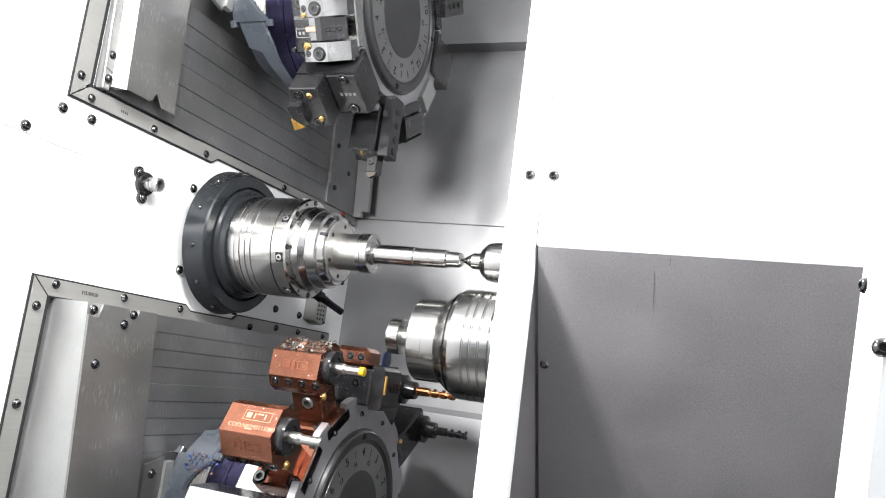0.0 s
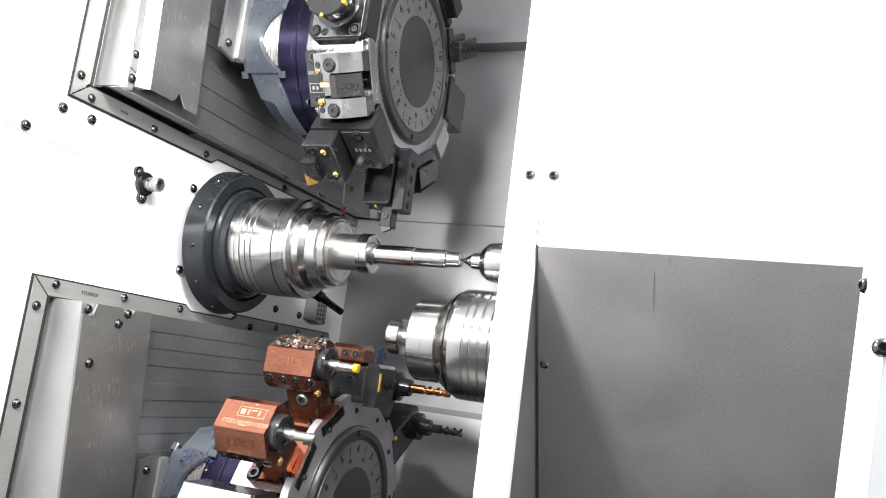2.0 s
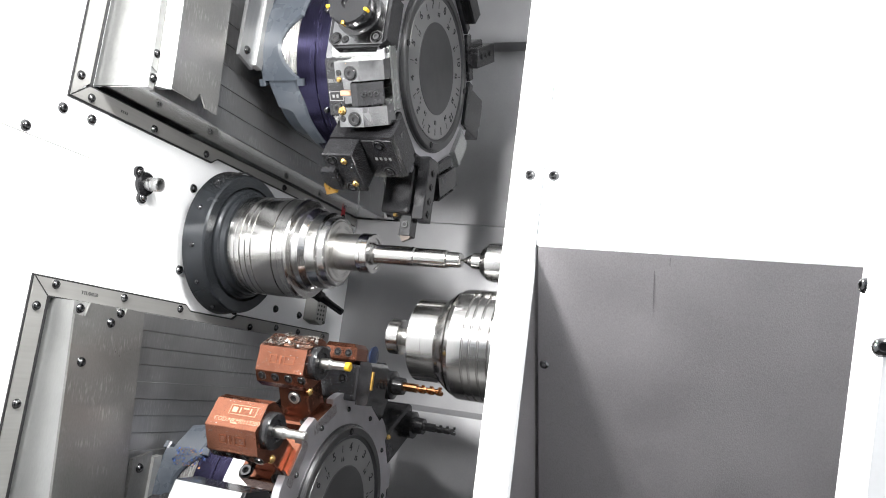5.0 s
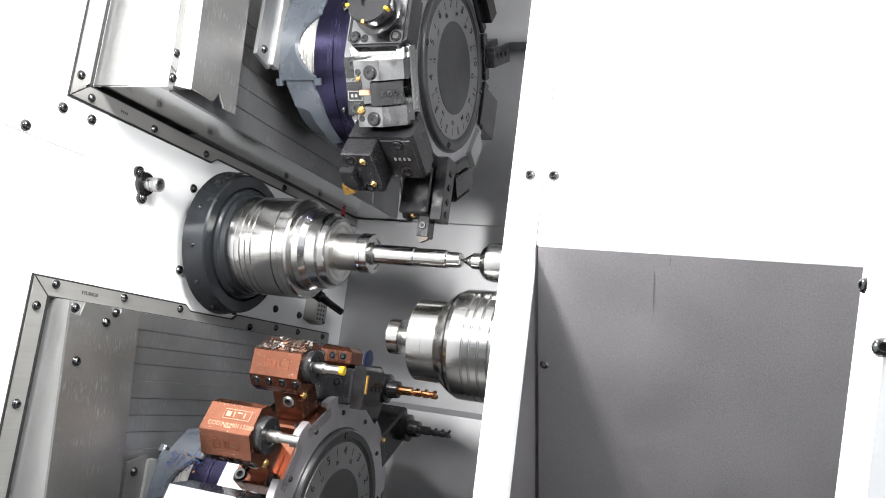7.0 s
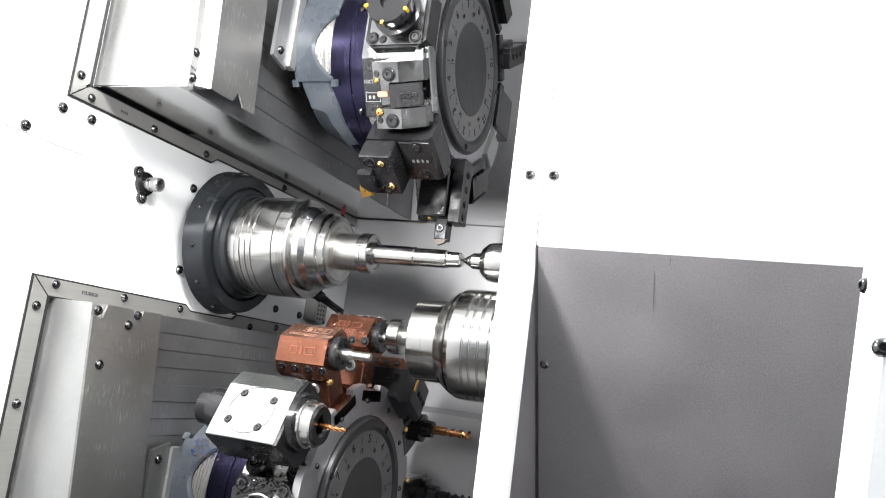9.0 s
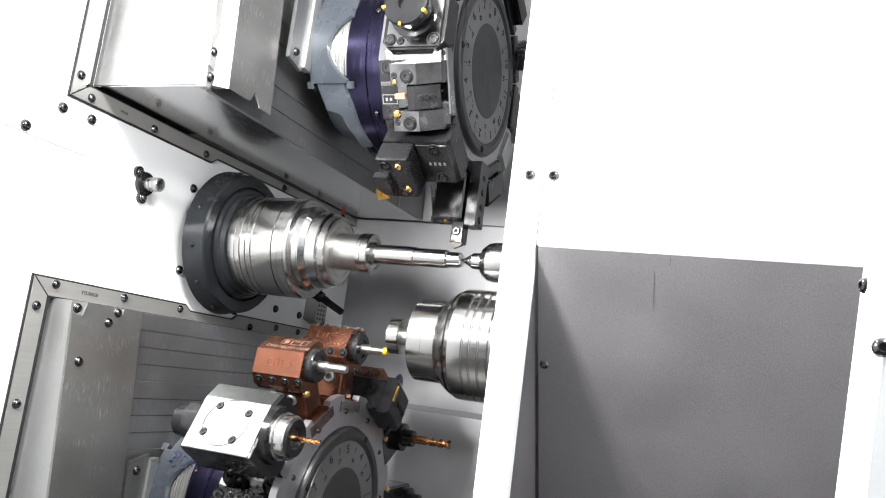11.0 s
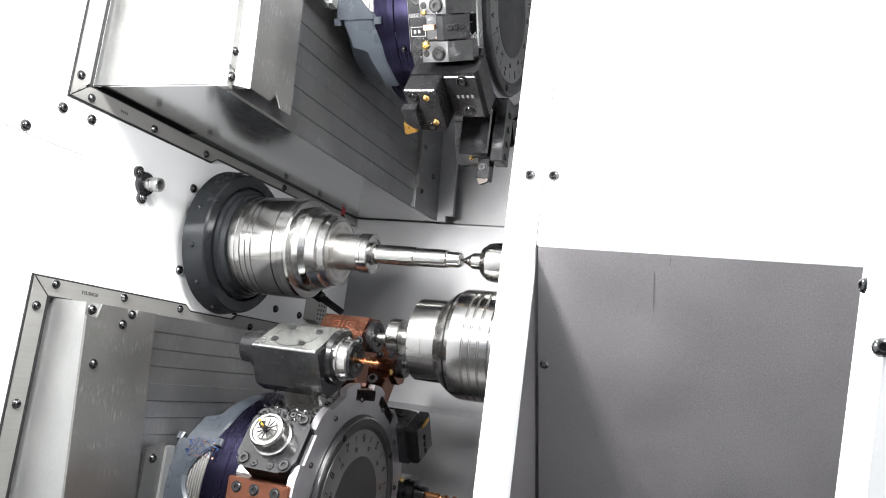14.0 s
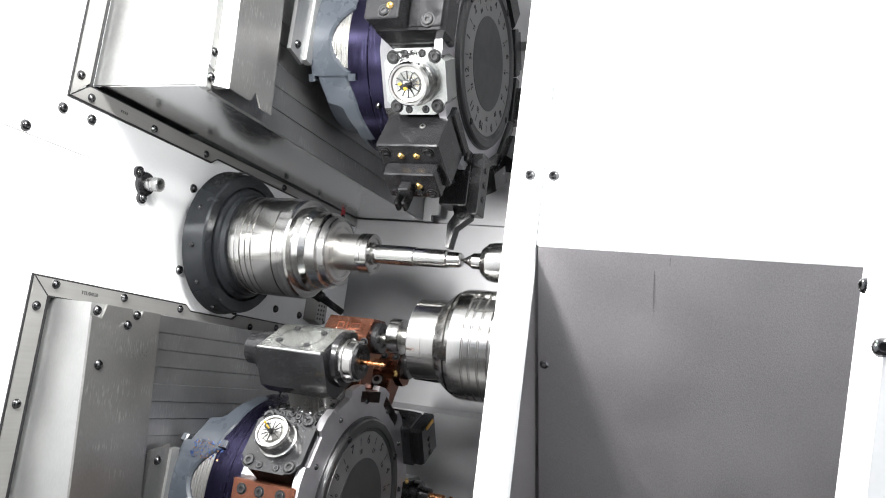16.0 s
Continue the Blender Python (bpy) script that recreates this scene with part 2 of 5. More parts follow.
# ---- enclosure ----
def wall_with_openings():
    """The sheet wall that carries the main spindle, with an upper and a lower opening."""
    ob = thing("wall_west", "white enamelled sheet wall carrying the main spindle", "wall", kind="structure")
    bm = B()
    box(bm, (-0.02, -1.65, 0.2), (0, -0.352, 1.95))
    box(bm, (-0.02, -0.3518, 0.957), (0, 0.53, 1.2585))
    part("panel", bm, WHITE, ob)
    bm = B()
    box(bm, (-0.001, -0.62, 1.1607), (0.0005, -0.318, 1.1618), Matrix.Translation((0, 0, 0)))
    part("seam", bm, FRAME, ob)
    # strips round the openings
    bm = B()
    prism(bm, [(-0.376, 1.2366), (-0.376, 1.95), (-0.347, 1.95), (-0.347, 1.264)], "x", 0.0, 0.004)
    part("frame_strip", bm, FRAME, ob)
    bm = B()
    prism(bm, [(-0.376, 1.2366), (-0.346, 1.2595), (0.52, 1.2640), (0.52, 1.247), (-0.035, 1.247), (-0.05, 1.2366)], "x", 0.0, 0.0042)
    part("frame_strip", bm, FRAME, ob)
    bm = B()
    prism(bm, [(-0.372, 0.9786), (-0.372, 0.2), (-0.345, 0.2), (-0.345, 0.955)], "x", 0.0, 0.004)
    part("frame_strip", bm, FRAME, ob)
    bm = B()
    prism(bm, [(-0.372, 0.9786), (-0.05, 0.9786), (-0.035, 0.969), (0.09, 0.969), (0.105, 0.9786), (0.47, 0.9786), (0.47, 0.955), (-0.345, 0.955)], "x", 0.0, 0.0042)
    part("frame_strip", bm, FRAME, ob)
    # thin dark gaskets that show along the strips' outer edges and mitres
    for pts in ([(-0.3785, 1.2335), (-0.3785, 1.95), (-0.370, 1.95), (-0.370, 1.24)],
                [(-0.3785, 1.2335), (-0.370, 1.243), (-0.06, 1.243), (-0.034, 1.25), (0.52, 1.25), (0.52, 1.2445), (-0.034, 1.2445), (-0.049, 1.2335)],
                [(-0.3745, 0.9812), (-0.3745, 0.2), (-0.368, 0.2), (-0.368, 0.975)],
                [(-0.3745, 0.9812), (-0.049, 0.9812), (-0.034, 0.9716), (0.089, 0.9716), (0.104, 0.9812), (0.47, 0.9812), (0.47, 0.974), (0.11, 0.974), (0.09, 0.965), (-0.04, 0.965), (-0.055, 0.974), (-0.368, 0.974)]):
        part("gasket", prism(B(), pts, "x", 0.0, 0.0025), RUBBER, ob)
    for y0, z0, y1, z1 in ((-0.376, 1.2366, -0.3465, 1.2600), (-0.372, 0.9786, -0.345, 0.955)):
        d = Vector((0, y1 - y0, z1 - z0)).normalized()
        q = Vector((0, -d.z, d.y)) * 0.0007
        bm = B()
        prism(bm, [(y0 + q.y, z0 + q.z), (y0 - q.y, z0 - q.z), (y1 - q.y, z1 - q.z), (y1 + q.y, z1 + q.z)], "x", 0.004, 0.0046)
        part("mitre_joint", bm, RUBBER, ob)
    # black seals inside the strips
    bm = B()
    box(bm, (-0.03, -0.3469, 1.2595), (0.0048, -0.3415, 1.95))
    box(bm, (-0.03, -0.3449, 0.2), (0.0048, -0.3405, 0.955))
    box(bm, (-0.02, -0.345, 0.9525), (0.0046, 0.47, 0.9549))
    box(bm, (-0.02, -0.345, 1.2597), (0.0046, -0.10, 1.2612))
    part("seal", bm, RUBBER, ob)
    for y, z in [(-0.4335, 1.1706), (-0.3812, 1.2145), (-0.3276, 1.2161), (-0.0814, 1.1786), (-0.0796, 1.0357), (0.2344, 1.0078), (0.33, 1.006)]:
        bolt(ob, (0.0, y, z), 0.0078)
    for y, z in [(-0.3655, 1.2690), (-0.3395, 1.2445), (-0.2047, 1.2440), (-0.0698, 1.2443), (0.1881, 1.253), (0.33, 1.253), (0.45, 1.253),
                 (-0.3345, 0.9719), (-0.1994, 0.9714), (-0.0645, 0.9708), (0.1488, 0.962), (0.2414, 0.970), (0.3288, 0.970), (0.4385, 0.970),
                 (-0.3600, 0.9384), (-0.3590, 0.8057), (-0.359, 0.673), (-0.3655, 1.40), (-0.3655, 1.53)]:
        bolt(ob, (0.004, y, z), 0.0066)
    stamp = mat("stamp_grey", (0.09, 0.09, 0.09), 0.6, 0.2, bump=0.0)
    me = text_mesh("TTL/04536", 0.0075, stamp)
    put("engraving", me, Matrix.Translation((0.0046, -0.27, 0.9672)) @ Matrix(((0, 0, 1, 0), (1, 0, 0, 0), (0, 1, 0, 0), (0, 0, 0, 1))), ob)
    bm = B()
    for k in range(4):
        box(bm, (0.0042, -0.280 + k * 0.004, 1.2450), (0.0045, -0.2775 + k * 0.004, 1.2490))
    part("stamp", bm, stamp, ob)
    for y, z in ((0.44, 1.262), (0.468, 1.285)):
        bm = B()
        box(bm, (0.0042, y, z - 0.012), (0.0046, y + 0.018, z + 0.006))
        part("red_label", bm, RED, ob)
    bm = B()
    box(bm, (-0.05, -0.3375, 1.266), (-0.0025, -0.3340, 1.95))
    part("reveal", bm, WHITE, ob)
    bm = B()
    box(bm, (-0.05, -0.3375, 0.2), (-0.0025, -0.3340, 0.952))
    part("reveal", bm, WHITE, ob)
    # bays behind the openings
    bm = B()
    box(bm, (-0.42, -0.372, 1.24), (-0.4, 0.53, 1.95))
    box(bm, (-0.42, -0.372, 0.2), (-0.4, 0.53, 0.956))
    part("bay_back", bm, STEEL, ob)
    bm = B()
    box(bm, (-0.4, -0.39, 1.238), (-0.021, -0.377, 1.95))
    box(bm, (-0.4, -0.39, 0.2), (-0.021, -0.373, 0.977))
    box(bm, (-0.4, -0.39, 1.15), (-0.021, 0.53, 1.2580))
    box(bm, (-0.4, -0.39, 0.957), (-0.021, 0.53, 1.0))
    part("bay_lining", bm, BRIGHTSHEET, ob)
    return ob


def enclosure():
    bm = B()
    prism(bm, [(0.62, 0.3), (0.62, 1.95), (0.50, 1.95), (0.50, 1.702), (0.545, 1.70), (0.545, 1.272), (0.53, 1.266), (0.53, 0.846), (0.49, 0.835), (0.455, 0.3)], "x", -0.4, 1.7)
    tagged(part("wall_north", bm, BACK), "folded grey sheet-steel back wall of the machine", "wall", kind="structure")
    # unseen roof, floor and walls, added to shape bounce and reflections
    for name, a, b, m, lab in (("ceiling", (-0.42, -1.65, 1.95), (1.7, 0.62, 2.0), WHITE, "unseen white roof added to bounce light"),
                               ("floor", (-0.42, -1.65, 0.15), (1.7, 0.62, 0.2), FLOOR_DARK, "unseen dark floor added to keep bounce low"),
                               ("wall_east", (1.65, -1.65, 0.2), (1.7, 0.3, 1.95), WHITE, "unseen white end wall added to bounce light"),
                               ("wall_south", (-0.42, -1.7, 0.2), (1.7, -1.65, 0.75), SLAT, "unseen low grey front wall added to dim reflections and let fill in")):
        tagged(part(name, box(B(), a, b), m), lab, "wall" if "wall" in name else name, kind="structure")


def spindle_guard():
    """White guard in front of the second spindle, with the dark sheet that falls back below it."""
    ob = thing("spindle_guard", "white enamelled guard with a dark sheet below", "guard")
    bm = B()
    box(bm, (0.6515, -0.35, 0.2), (0.6880, -0.335, 1.94), bevel=0.0012)
    part("post", bm, WHITE, ob)
    bm = B()
    box(bm, (0.6897, -0.35, 1.0675), (1.3, -0.30, 1.94), bevel=0.002)
    part("cover", bm, WHITE, ob)
    bm = B()
    prism(bm, [(-0.3500, 1.0668), (-0.2, 0.75), (-0.05, 0.42), (-0.04, 0.42), (-0.19, 0.75), (-0.335, 1.0668)], "x", 0.692, 1.32)
    part("chute", bm, DARKSHEET, ob, "dark grained steel sheet sloping back")
    slope = Matrix.Translation((0.0, -0.3500, 1.0668)) @ Matrix.Rotation(math.atan2(0.15, 0.3168), 4, "X")
    rub = mat("rub_mark", (0.10, 0.097, 0.10), 0.5, 0.3, 0.1, 300, bump=0.05)
    for x, z0, z1, w in ((0.8165, -0.060, -0.018, 0.0004), (0.832, -0.012, -0.003, 0.0005)):
        bm = B()
        box(bm, (x, -0.0004, z0), (x + w, 0.001, z1), slope)
        part("scratch", bm, rub, ob)
    bm = B()
    box(bm, (0.6745, -0.334, 0.3), (0.6875, -0.1, 1.10))
    part("side_sheet", bm, DARKSHEET, ob)
    for x, y, z in ((0.6736, -0.35, 1.1473), (0.7006, -0.35, 1.1475)):
        bolt(ob, (x, y, z), 0.0060, FACE_NY, name="bolt")
    bolt(ob, (0.6985, -0.2885, 0.9435), 0.0062, Matrix.Rotation(radians(24), 4, "X") @ FACE_NY)
    return ob


def door_post():
    ob = thing("door_post", "white enamelled door edge with black side bolts", "door post")
    lean = Matrix(((1, 0, 0.067, 0.957 - 0.88 * 0.067), (0, 1, 0, 0), (0, 0, 1, 0), (0, 0, 0, 1)))
    bm = B()
    prism(bm, [(0.08, -0.76), (0.012, -0.765), (0.003, -0.758), (0.0012, -0.745), (0.03, -0.71), (0.08, -0.70)], "z", 0.2, 1.94, lean)
    part("panel", bm, WHITE, ob)
    bolt(ob, (0.9665, -0.752, 0.9845), 0.0042, Matrix.Rotation(radians(200), 4, "Z"))
    bolt(ob, (0.9735, -0.764, 0.9535), 0.0048, FACE_NY)
    return ob


# ---- spindles and work ----
AXIS = Matrix.Translation((0, 0.02, 1.1035))
SUB = Matrix.Translation((0, 0.02, 0.970))


def main_flange():
    ob = thing("spindle_flange", "dark grey ring flange bolted to the white wall", "flange", AXIS)
    bm = B()
    lathe(bm, [(0.0, 0.095), (0.017, 0.095), (0.0175, 0.129), (0.019, 0.130), (0.024, 0.1285), (0.054, 0.1235), (0.057, 0.121), (0.058, 0.103), (0.052, 0.101), (0.050, 0.0)], seg=96)
    part("ring", bm, FLANGE, ob)
    for i in range(12):
        a = radians(30 * i + 12)
        put("bolt", BUTTON, rot_x(math.degrees(a)) @ Matrix.Translation((0.036, 0.1262, 0)) @ Matrix.Rotation(radians(99), 4, "Z") @ Matrix.Scale(0.0045, 4), ob)
    for a, n in ((8, 26), (16, 30), (24, 30), (34, 22), (46, 14)):
        chips("swarf", ob, rot_x(a), (0.022, -0.010, 0.1255), (0.052, 0.010, 0.1285), n, 0.0050, RUBBER, 40 + a)
    return ob


def chuck(name, label, m):
    ob = thing(name, label, "chuck", m)
    bm = B()
    lathe(bm, [(0.050, 0.100), (0.060, 0.099), (0.064, 0.096), (0.066, 0.092), (0.074, 0.090), (0.0755, 0.085), (0.0755, 0.08)], seg=96)
    part("base_ring", bm, FLANGE, ob)
    bm = B()
    p = [(0.0750, 0.080), (0.0755, 0.0845), (0.077, 0.0866), (0.090, 0.0868), (0.0904, 0.0860)]
    for x in (0.1000, 0.1110, 0.1220):
        p += [(x, 0.0866), (x + 0.0004, 0.0848), (x + 0.0018, 0.0848), (x + 0.0030, 0.0868)]
    p += [(0.130, 0.0870), (0.1625, 0.0870), (0.1630, 0.0838), (0.1648, 0.0838), (0.1653, 0.0870), (0.1880, 0.0868), (0.1910, 0.0842), (0.1925, 0.074)]
    lathe(bm, p, seg=96)
    part("body", bm, CHROME, ob)
    bm = B()
    lathe(bm, [(0.1915, 0.0745), (0.1954, 0.0740), (0.2065, 0.0735), (0.2156, 0.0680), (0.2164, 0.0665), (0.2332, 0.0655), (0.2345, 0.0625), (0.2362, 0.0605), (0.2461, 0.0590), (0.2478, 0.0560), (0.2478, 0.03)], seg=96)
    part("nose_cone", bm, CHROME, ob)
    bm = B()
    lathe(bm, [(0.2471, 0.0545), (0.2497, 0.051), (0.2500, 0.034)], seg=72)
    part("nose_ring", bm, SATIN, ob)
    for i in range(8):
        a = radians(45 * i + 8)
        bolt(ob, (0.1915, 0.0795 * math.cos(a), 0.0795 * math.sin(a)), 0.0046, me=CAP, name="cap_screw")
        bolt(ob, (0.1915, 0.0800 * math.cos(a + 0.36), 0.0800 * math.sin(a + 0.36)), 0.0026, me=CAP, name="cap_screw")
        q = rot_x(45 * i + 20)
        bm = B()
        box(bm, (0.1730, -0.0085, 0.0840), (0.1885, 0.0085, 0.0872), q, 0.0012)
        part("jaw_pocket", bm, FLANGE, ob)
        put("cap_screw", CAPBRIGHT, q @ Matrix.Translation((0.1805, 0, 0.0872)) @ FACE_Z @ Matrix.Scale(0.0048, 4), ob)
        bm = B()
        box(bm, (0.2365, -0.0026, 0.054), (0.2485, 0.0026, 0.0606), rot_x(45 * i + 72))
        part("slot", bm, ENGRAVE_SHADE, ob)
    for i in range(6):
        a = radians(60 * i + 30)
        bolt(ob, (0.2495, 0.0430 * math.cos(a), 0.0430 * math.sin(a)), 0.0036, me=CAP, name="cap_screw")
    # engraved warning triangle on the cone, turned towards the front
    bm = B()
    for k in range(3):
        box(bm, (-0.0088, -0.0005, -0.0002), (0.0088, 0.0005, 0.0004), rot_x(62) @ Matrix.Translation((0.1990, 0, 0.0738)) @ Matrix.Rotation(radians(5), 4, "Y") @ Matrix.Rotation(radians(120 * k + 90), 4, "Z") @ Matrix.Translation((0, -0.0051, 0)))
    part("warning_mark", bm, ENGRAVE_SHADE, ob)
    return ob


def workpiece():
    ob = thing("workpiece", "bright stepped steel shaft turned between chuck and centre", "workpiece", AXIS)
    bm = B()
    lathe(bm, [(0.235, 0.0315), (0.2915, 0.0315), (0.2915, 0.0)], seg=72)
    part("bar", bm, SATIN, ob)
    bm = B()
    lathe(bm, [(0.2912, 0.0), (0.2912, 0.0325), (0.2925, 0.0338), (0.2995, 0.0338), (0.3000, 0.0329), (0.3010, 0.0329), (0.3015, 0.0338), (0.3115, 0.0338), (0.3130, 0.0325), (0.3130, 0.027), (0.311, 0.0262), (0.311, 0.0)], seg=72)
    part("collar", bm, CHROME, ob)
    bm = B()
    lathe(bm, [(0.310, 0.0195), (0.3155, 0.0195), (0.3170, 0.0165), (0.3885, 0.0165), (0.3905, 0.0152), (0.4455, 0.0152), (0.4475, 0.0128), (0.4680, 0.0122), (0.4715, 0.0098), (0.4715, 0.003), (0.468, 0.0)], seg=72)
    part("journal", bm, CHROME, ob)
    return ob


def live_centre():
    ob = thing("live_centre", "polished revolving live centre with conical point", "live centre", AXIS)
    bm = B()
    lathe(bm, [(0.4705, 0.0), (0.474, 0.0028), (0.491, 0.0130), (0.507, 0.0138), (0.5085, 0.0225)], seg=64)
    part("point", bm, CHROME, ob)
    bm = B()
    lathe(bm, [(0.508, 0.0), (0.508, 0.0220), (0.5105, 0.0245), (0.519, 0.0305), (0.528, 0.0318), (0.62, 0.0322), (0.62, 0.0)], seg=64)
    part("body", bm, CHROME, ob)
    return ob


def sub_spindle():
    ob = thing("sub_spindle", "bright ground counter spindle chuck gripping a turned disc", "spindle", SUB)
    bm = B()
    lathe(bm, [(0.4185, 0.0), (0.4185, 0.0640), (0.4198, 0.0655), (0.443, 0.0658), (0.4435, 0.0661), (0.4645, 0.0664), (0.4690, 0.0700), (0.4800, 0.0790), (0.4850, 0.0818), (0.4856, 0.0700)], seg=96)
    part("nose_cone", bm, CHROME, ob)
    bm = B()
    p = [(0.4850, 0.06), (0.4852, 0.0700), (0.4880, 0.0700), (0.4883, 0.0832), (0.4950, 0.0866), (0.5050, 0.0872)]
    for x in (0.5160, 0.5275, 0.5410):
        p += [(x, 0.0872), (x + 0.0004, 0.0846), (x + 0.0022, 0.0846), (x + 0.0042, 0.0874)]
    p += [(0.5565, 0.0872), (0.5568, 0.0810), (0.5600, 0.0810), (0.5604, 0.0895), (0.62, 0.0900), (0.62, 0.0)]
    lathe(bm, p, seg=96)
    part("body", bm, CHROME, ob)
    bm = B()
    lathe(bm, [(0.388, 0.0), (0.388, 0.0140), (0.420, 0.0140), (0.420, 0.0)], seg=48)
    part("neck", bm, SATIN, ob)
    bolt(ob, (0.580, -0.0895, 0.012), 0.0065, FACE_NY, CAP)
    w = thing("turned_disc", "bright turned steel disc held in the counter spindle", "workpiece", SUB)
    bm = B()
    lathe(bm, [(0.3690, 0.010), (0.3670, 0.0105), (0.3665, 0.0270), (0.368, 0.0288), (0.3865, 0.0288), (0.388, 0.0270), (0.388, 0.012)], seg=64)
    part("disc", bm, CHROME, w)
    h = thing("headstock", "grey steel headstock behind the guard", "headstock")
    bm = B()
    box(bm, (0.62, -0.09, 0.2), (1.2, 0.14, 1.2), bevel=0.004)
    part("body", bm, BACK, h)


def wall_fitting():
    ob = thing("coolant_fitting", "threaded steel coolant fitting with a black flange", "fitting")
    bm = B()
    m = Matrix.Translation((0, -0.2, 1.154))
    lathe(bm, [(0, 0.0190), (0.006, 0.0190), (0.008, 0.0170), (0.008, 0.0)], m, 28)
    for y, z in ((-0.2175, 1.1690), (-0.2015, 1.1310)):
        lathe(bm, [(0, 0.0092), (0.005, 0.0092), (0.005, 0.0)], Matrix.Translation((0, y, z)), 20)
        d = Vector((0, y + 0.2, z - 1.154))
        box(bm, (0, -0.0085, 0.0), (0.0048, 0.0085, d.length), m @ rot_x(-math.degrees(math.atan2(d.y, d.z))))
    part("flange", bm, BLACK, ob)
    bm = B()
    lathe(bm, [(0.006, 0.0090), (0.012, 0.0090), (0.0125, 0.0112), (0.018, 0.0112), (0.0185, 0.0098), (0.0205, 0.0098), (0.021, 0.0112), (0.024, 0.0112), (0.0245, 0.0102), (0.0255, 0.0102), (0.026, 0.0112), (0.033, 0.0112), (0.034, 0.0100), (0.034, 0.0075), (0.014, 0.006), (0.014, 0)], m @ Matrix.Identity(4), 24)
    part("nipple", bm, mat("zinc_plated", (0.42, 0.42, 0.42), 0.3, 0.9, 0.06, 90, bump=0.02), ob)
    bolt(ob, (0.005, -0.2175, 1.1690), 0.0062)
    bolt(ob, (0.005, -0.2015, 1.1310), 0.0062)
    pb = thing("perforated_bracket", "dark perforated steel bracket on the white wall beside the chuck", "bracket")
    bm = B()
    prism(bm, [(0.350, 1.058), (0.395, 1.058), (0.395, 1.000), (0.381, 0.992), (0.350, 1.000)], "x", 0.0, 0.030)
    part("plate", bm, FRAME, pb)
    bm = B()
    for j in range(6):
        for i in range(3):
            lathe(bm, [(0.0301, 0.0028), (0.0306, 0.0028), (0.0306, 0.0)], Matrix.Translation((0, 0.358 + 0.012 * i, 1.005 + 0.0095 * j)), 10)
    part("holes", bm, ENGRAVE_SHADE, pb)
    for z in (0.999, 1.053):
        bolt(pb, (0.030, 0.388, z), 0.0040)
    lv = thing("coolant_pipe", "black articulated coolant pipe beside the chuck", "pipe")
    bm = B()
    lathe(bm, [(0, 0.011), (0.02, 0.011), (0.024, 0.0075), (0.075, 0.0065), (0.078, 0.0)], look((0.105, 0.2, 1.046), (0.185, 0.2, 1.006)) @ Matrix.Rotation(radians(90), 4, "Y"), 16)
    part("nozzle_pipe", bm, BLACK, lv)
    bm = B()
    lathe(bm, [(0, 0.011), (0.115, 0.011), (0.115, 0)], Matrix.Translation((0.0, 0.2, 1.045)), 16)
    part("stub", bm, BLACK, lv)


# ---- carriages, their origin lies on the end face ----
def lean(ob, k, upright=()):
    """The covers lean back along the spindle as they rise; upright names the parts that do not."""
    for c in ob.children:
        if c.name.split(".")[0] in upright:
            continue
        if c.data == BUTTON:
            c.location.x -= k * c.location.z
        else:
            for v in c.data.vertices:
                v.co.x -= k * v.co.z


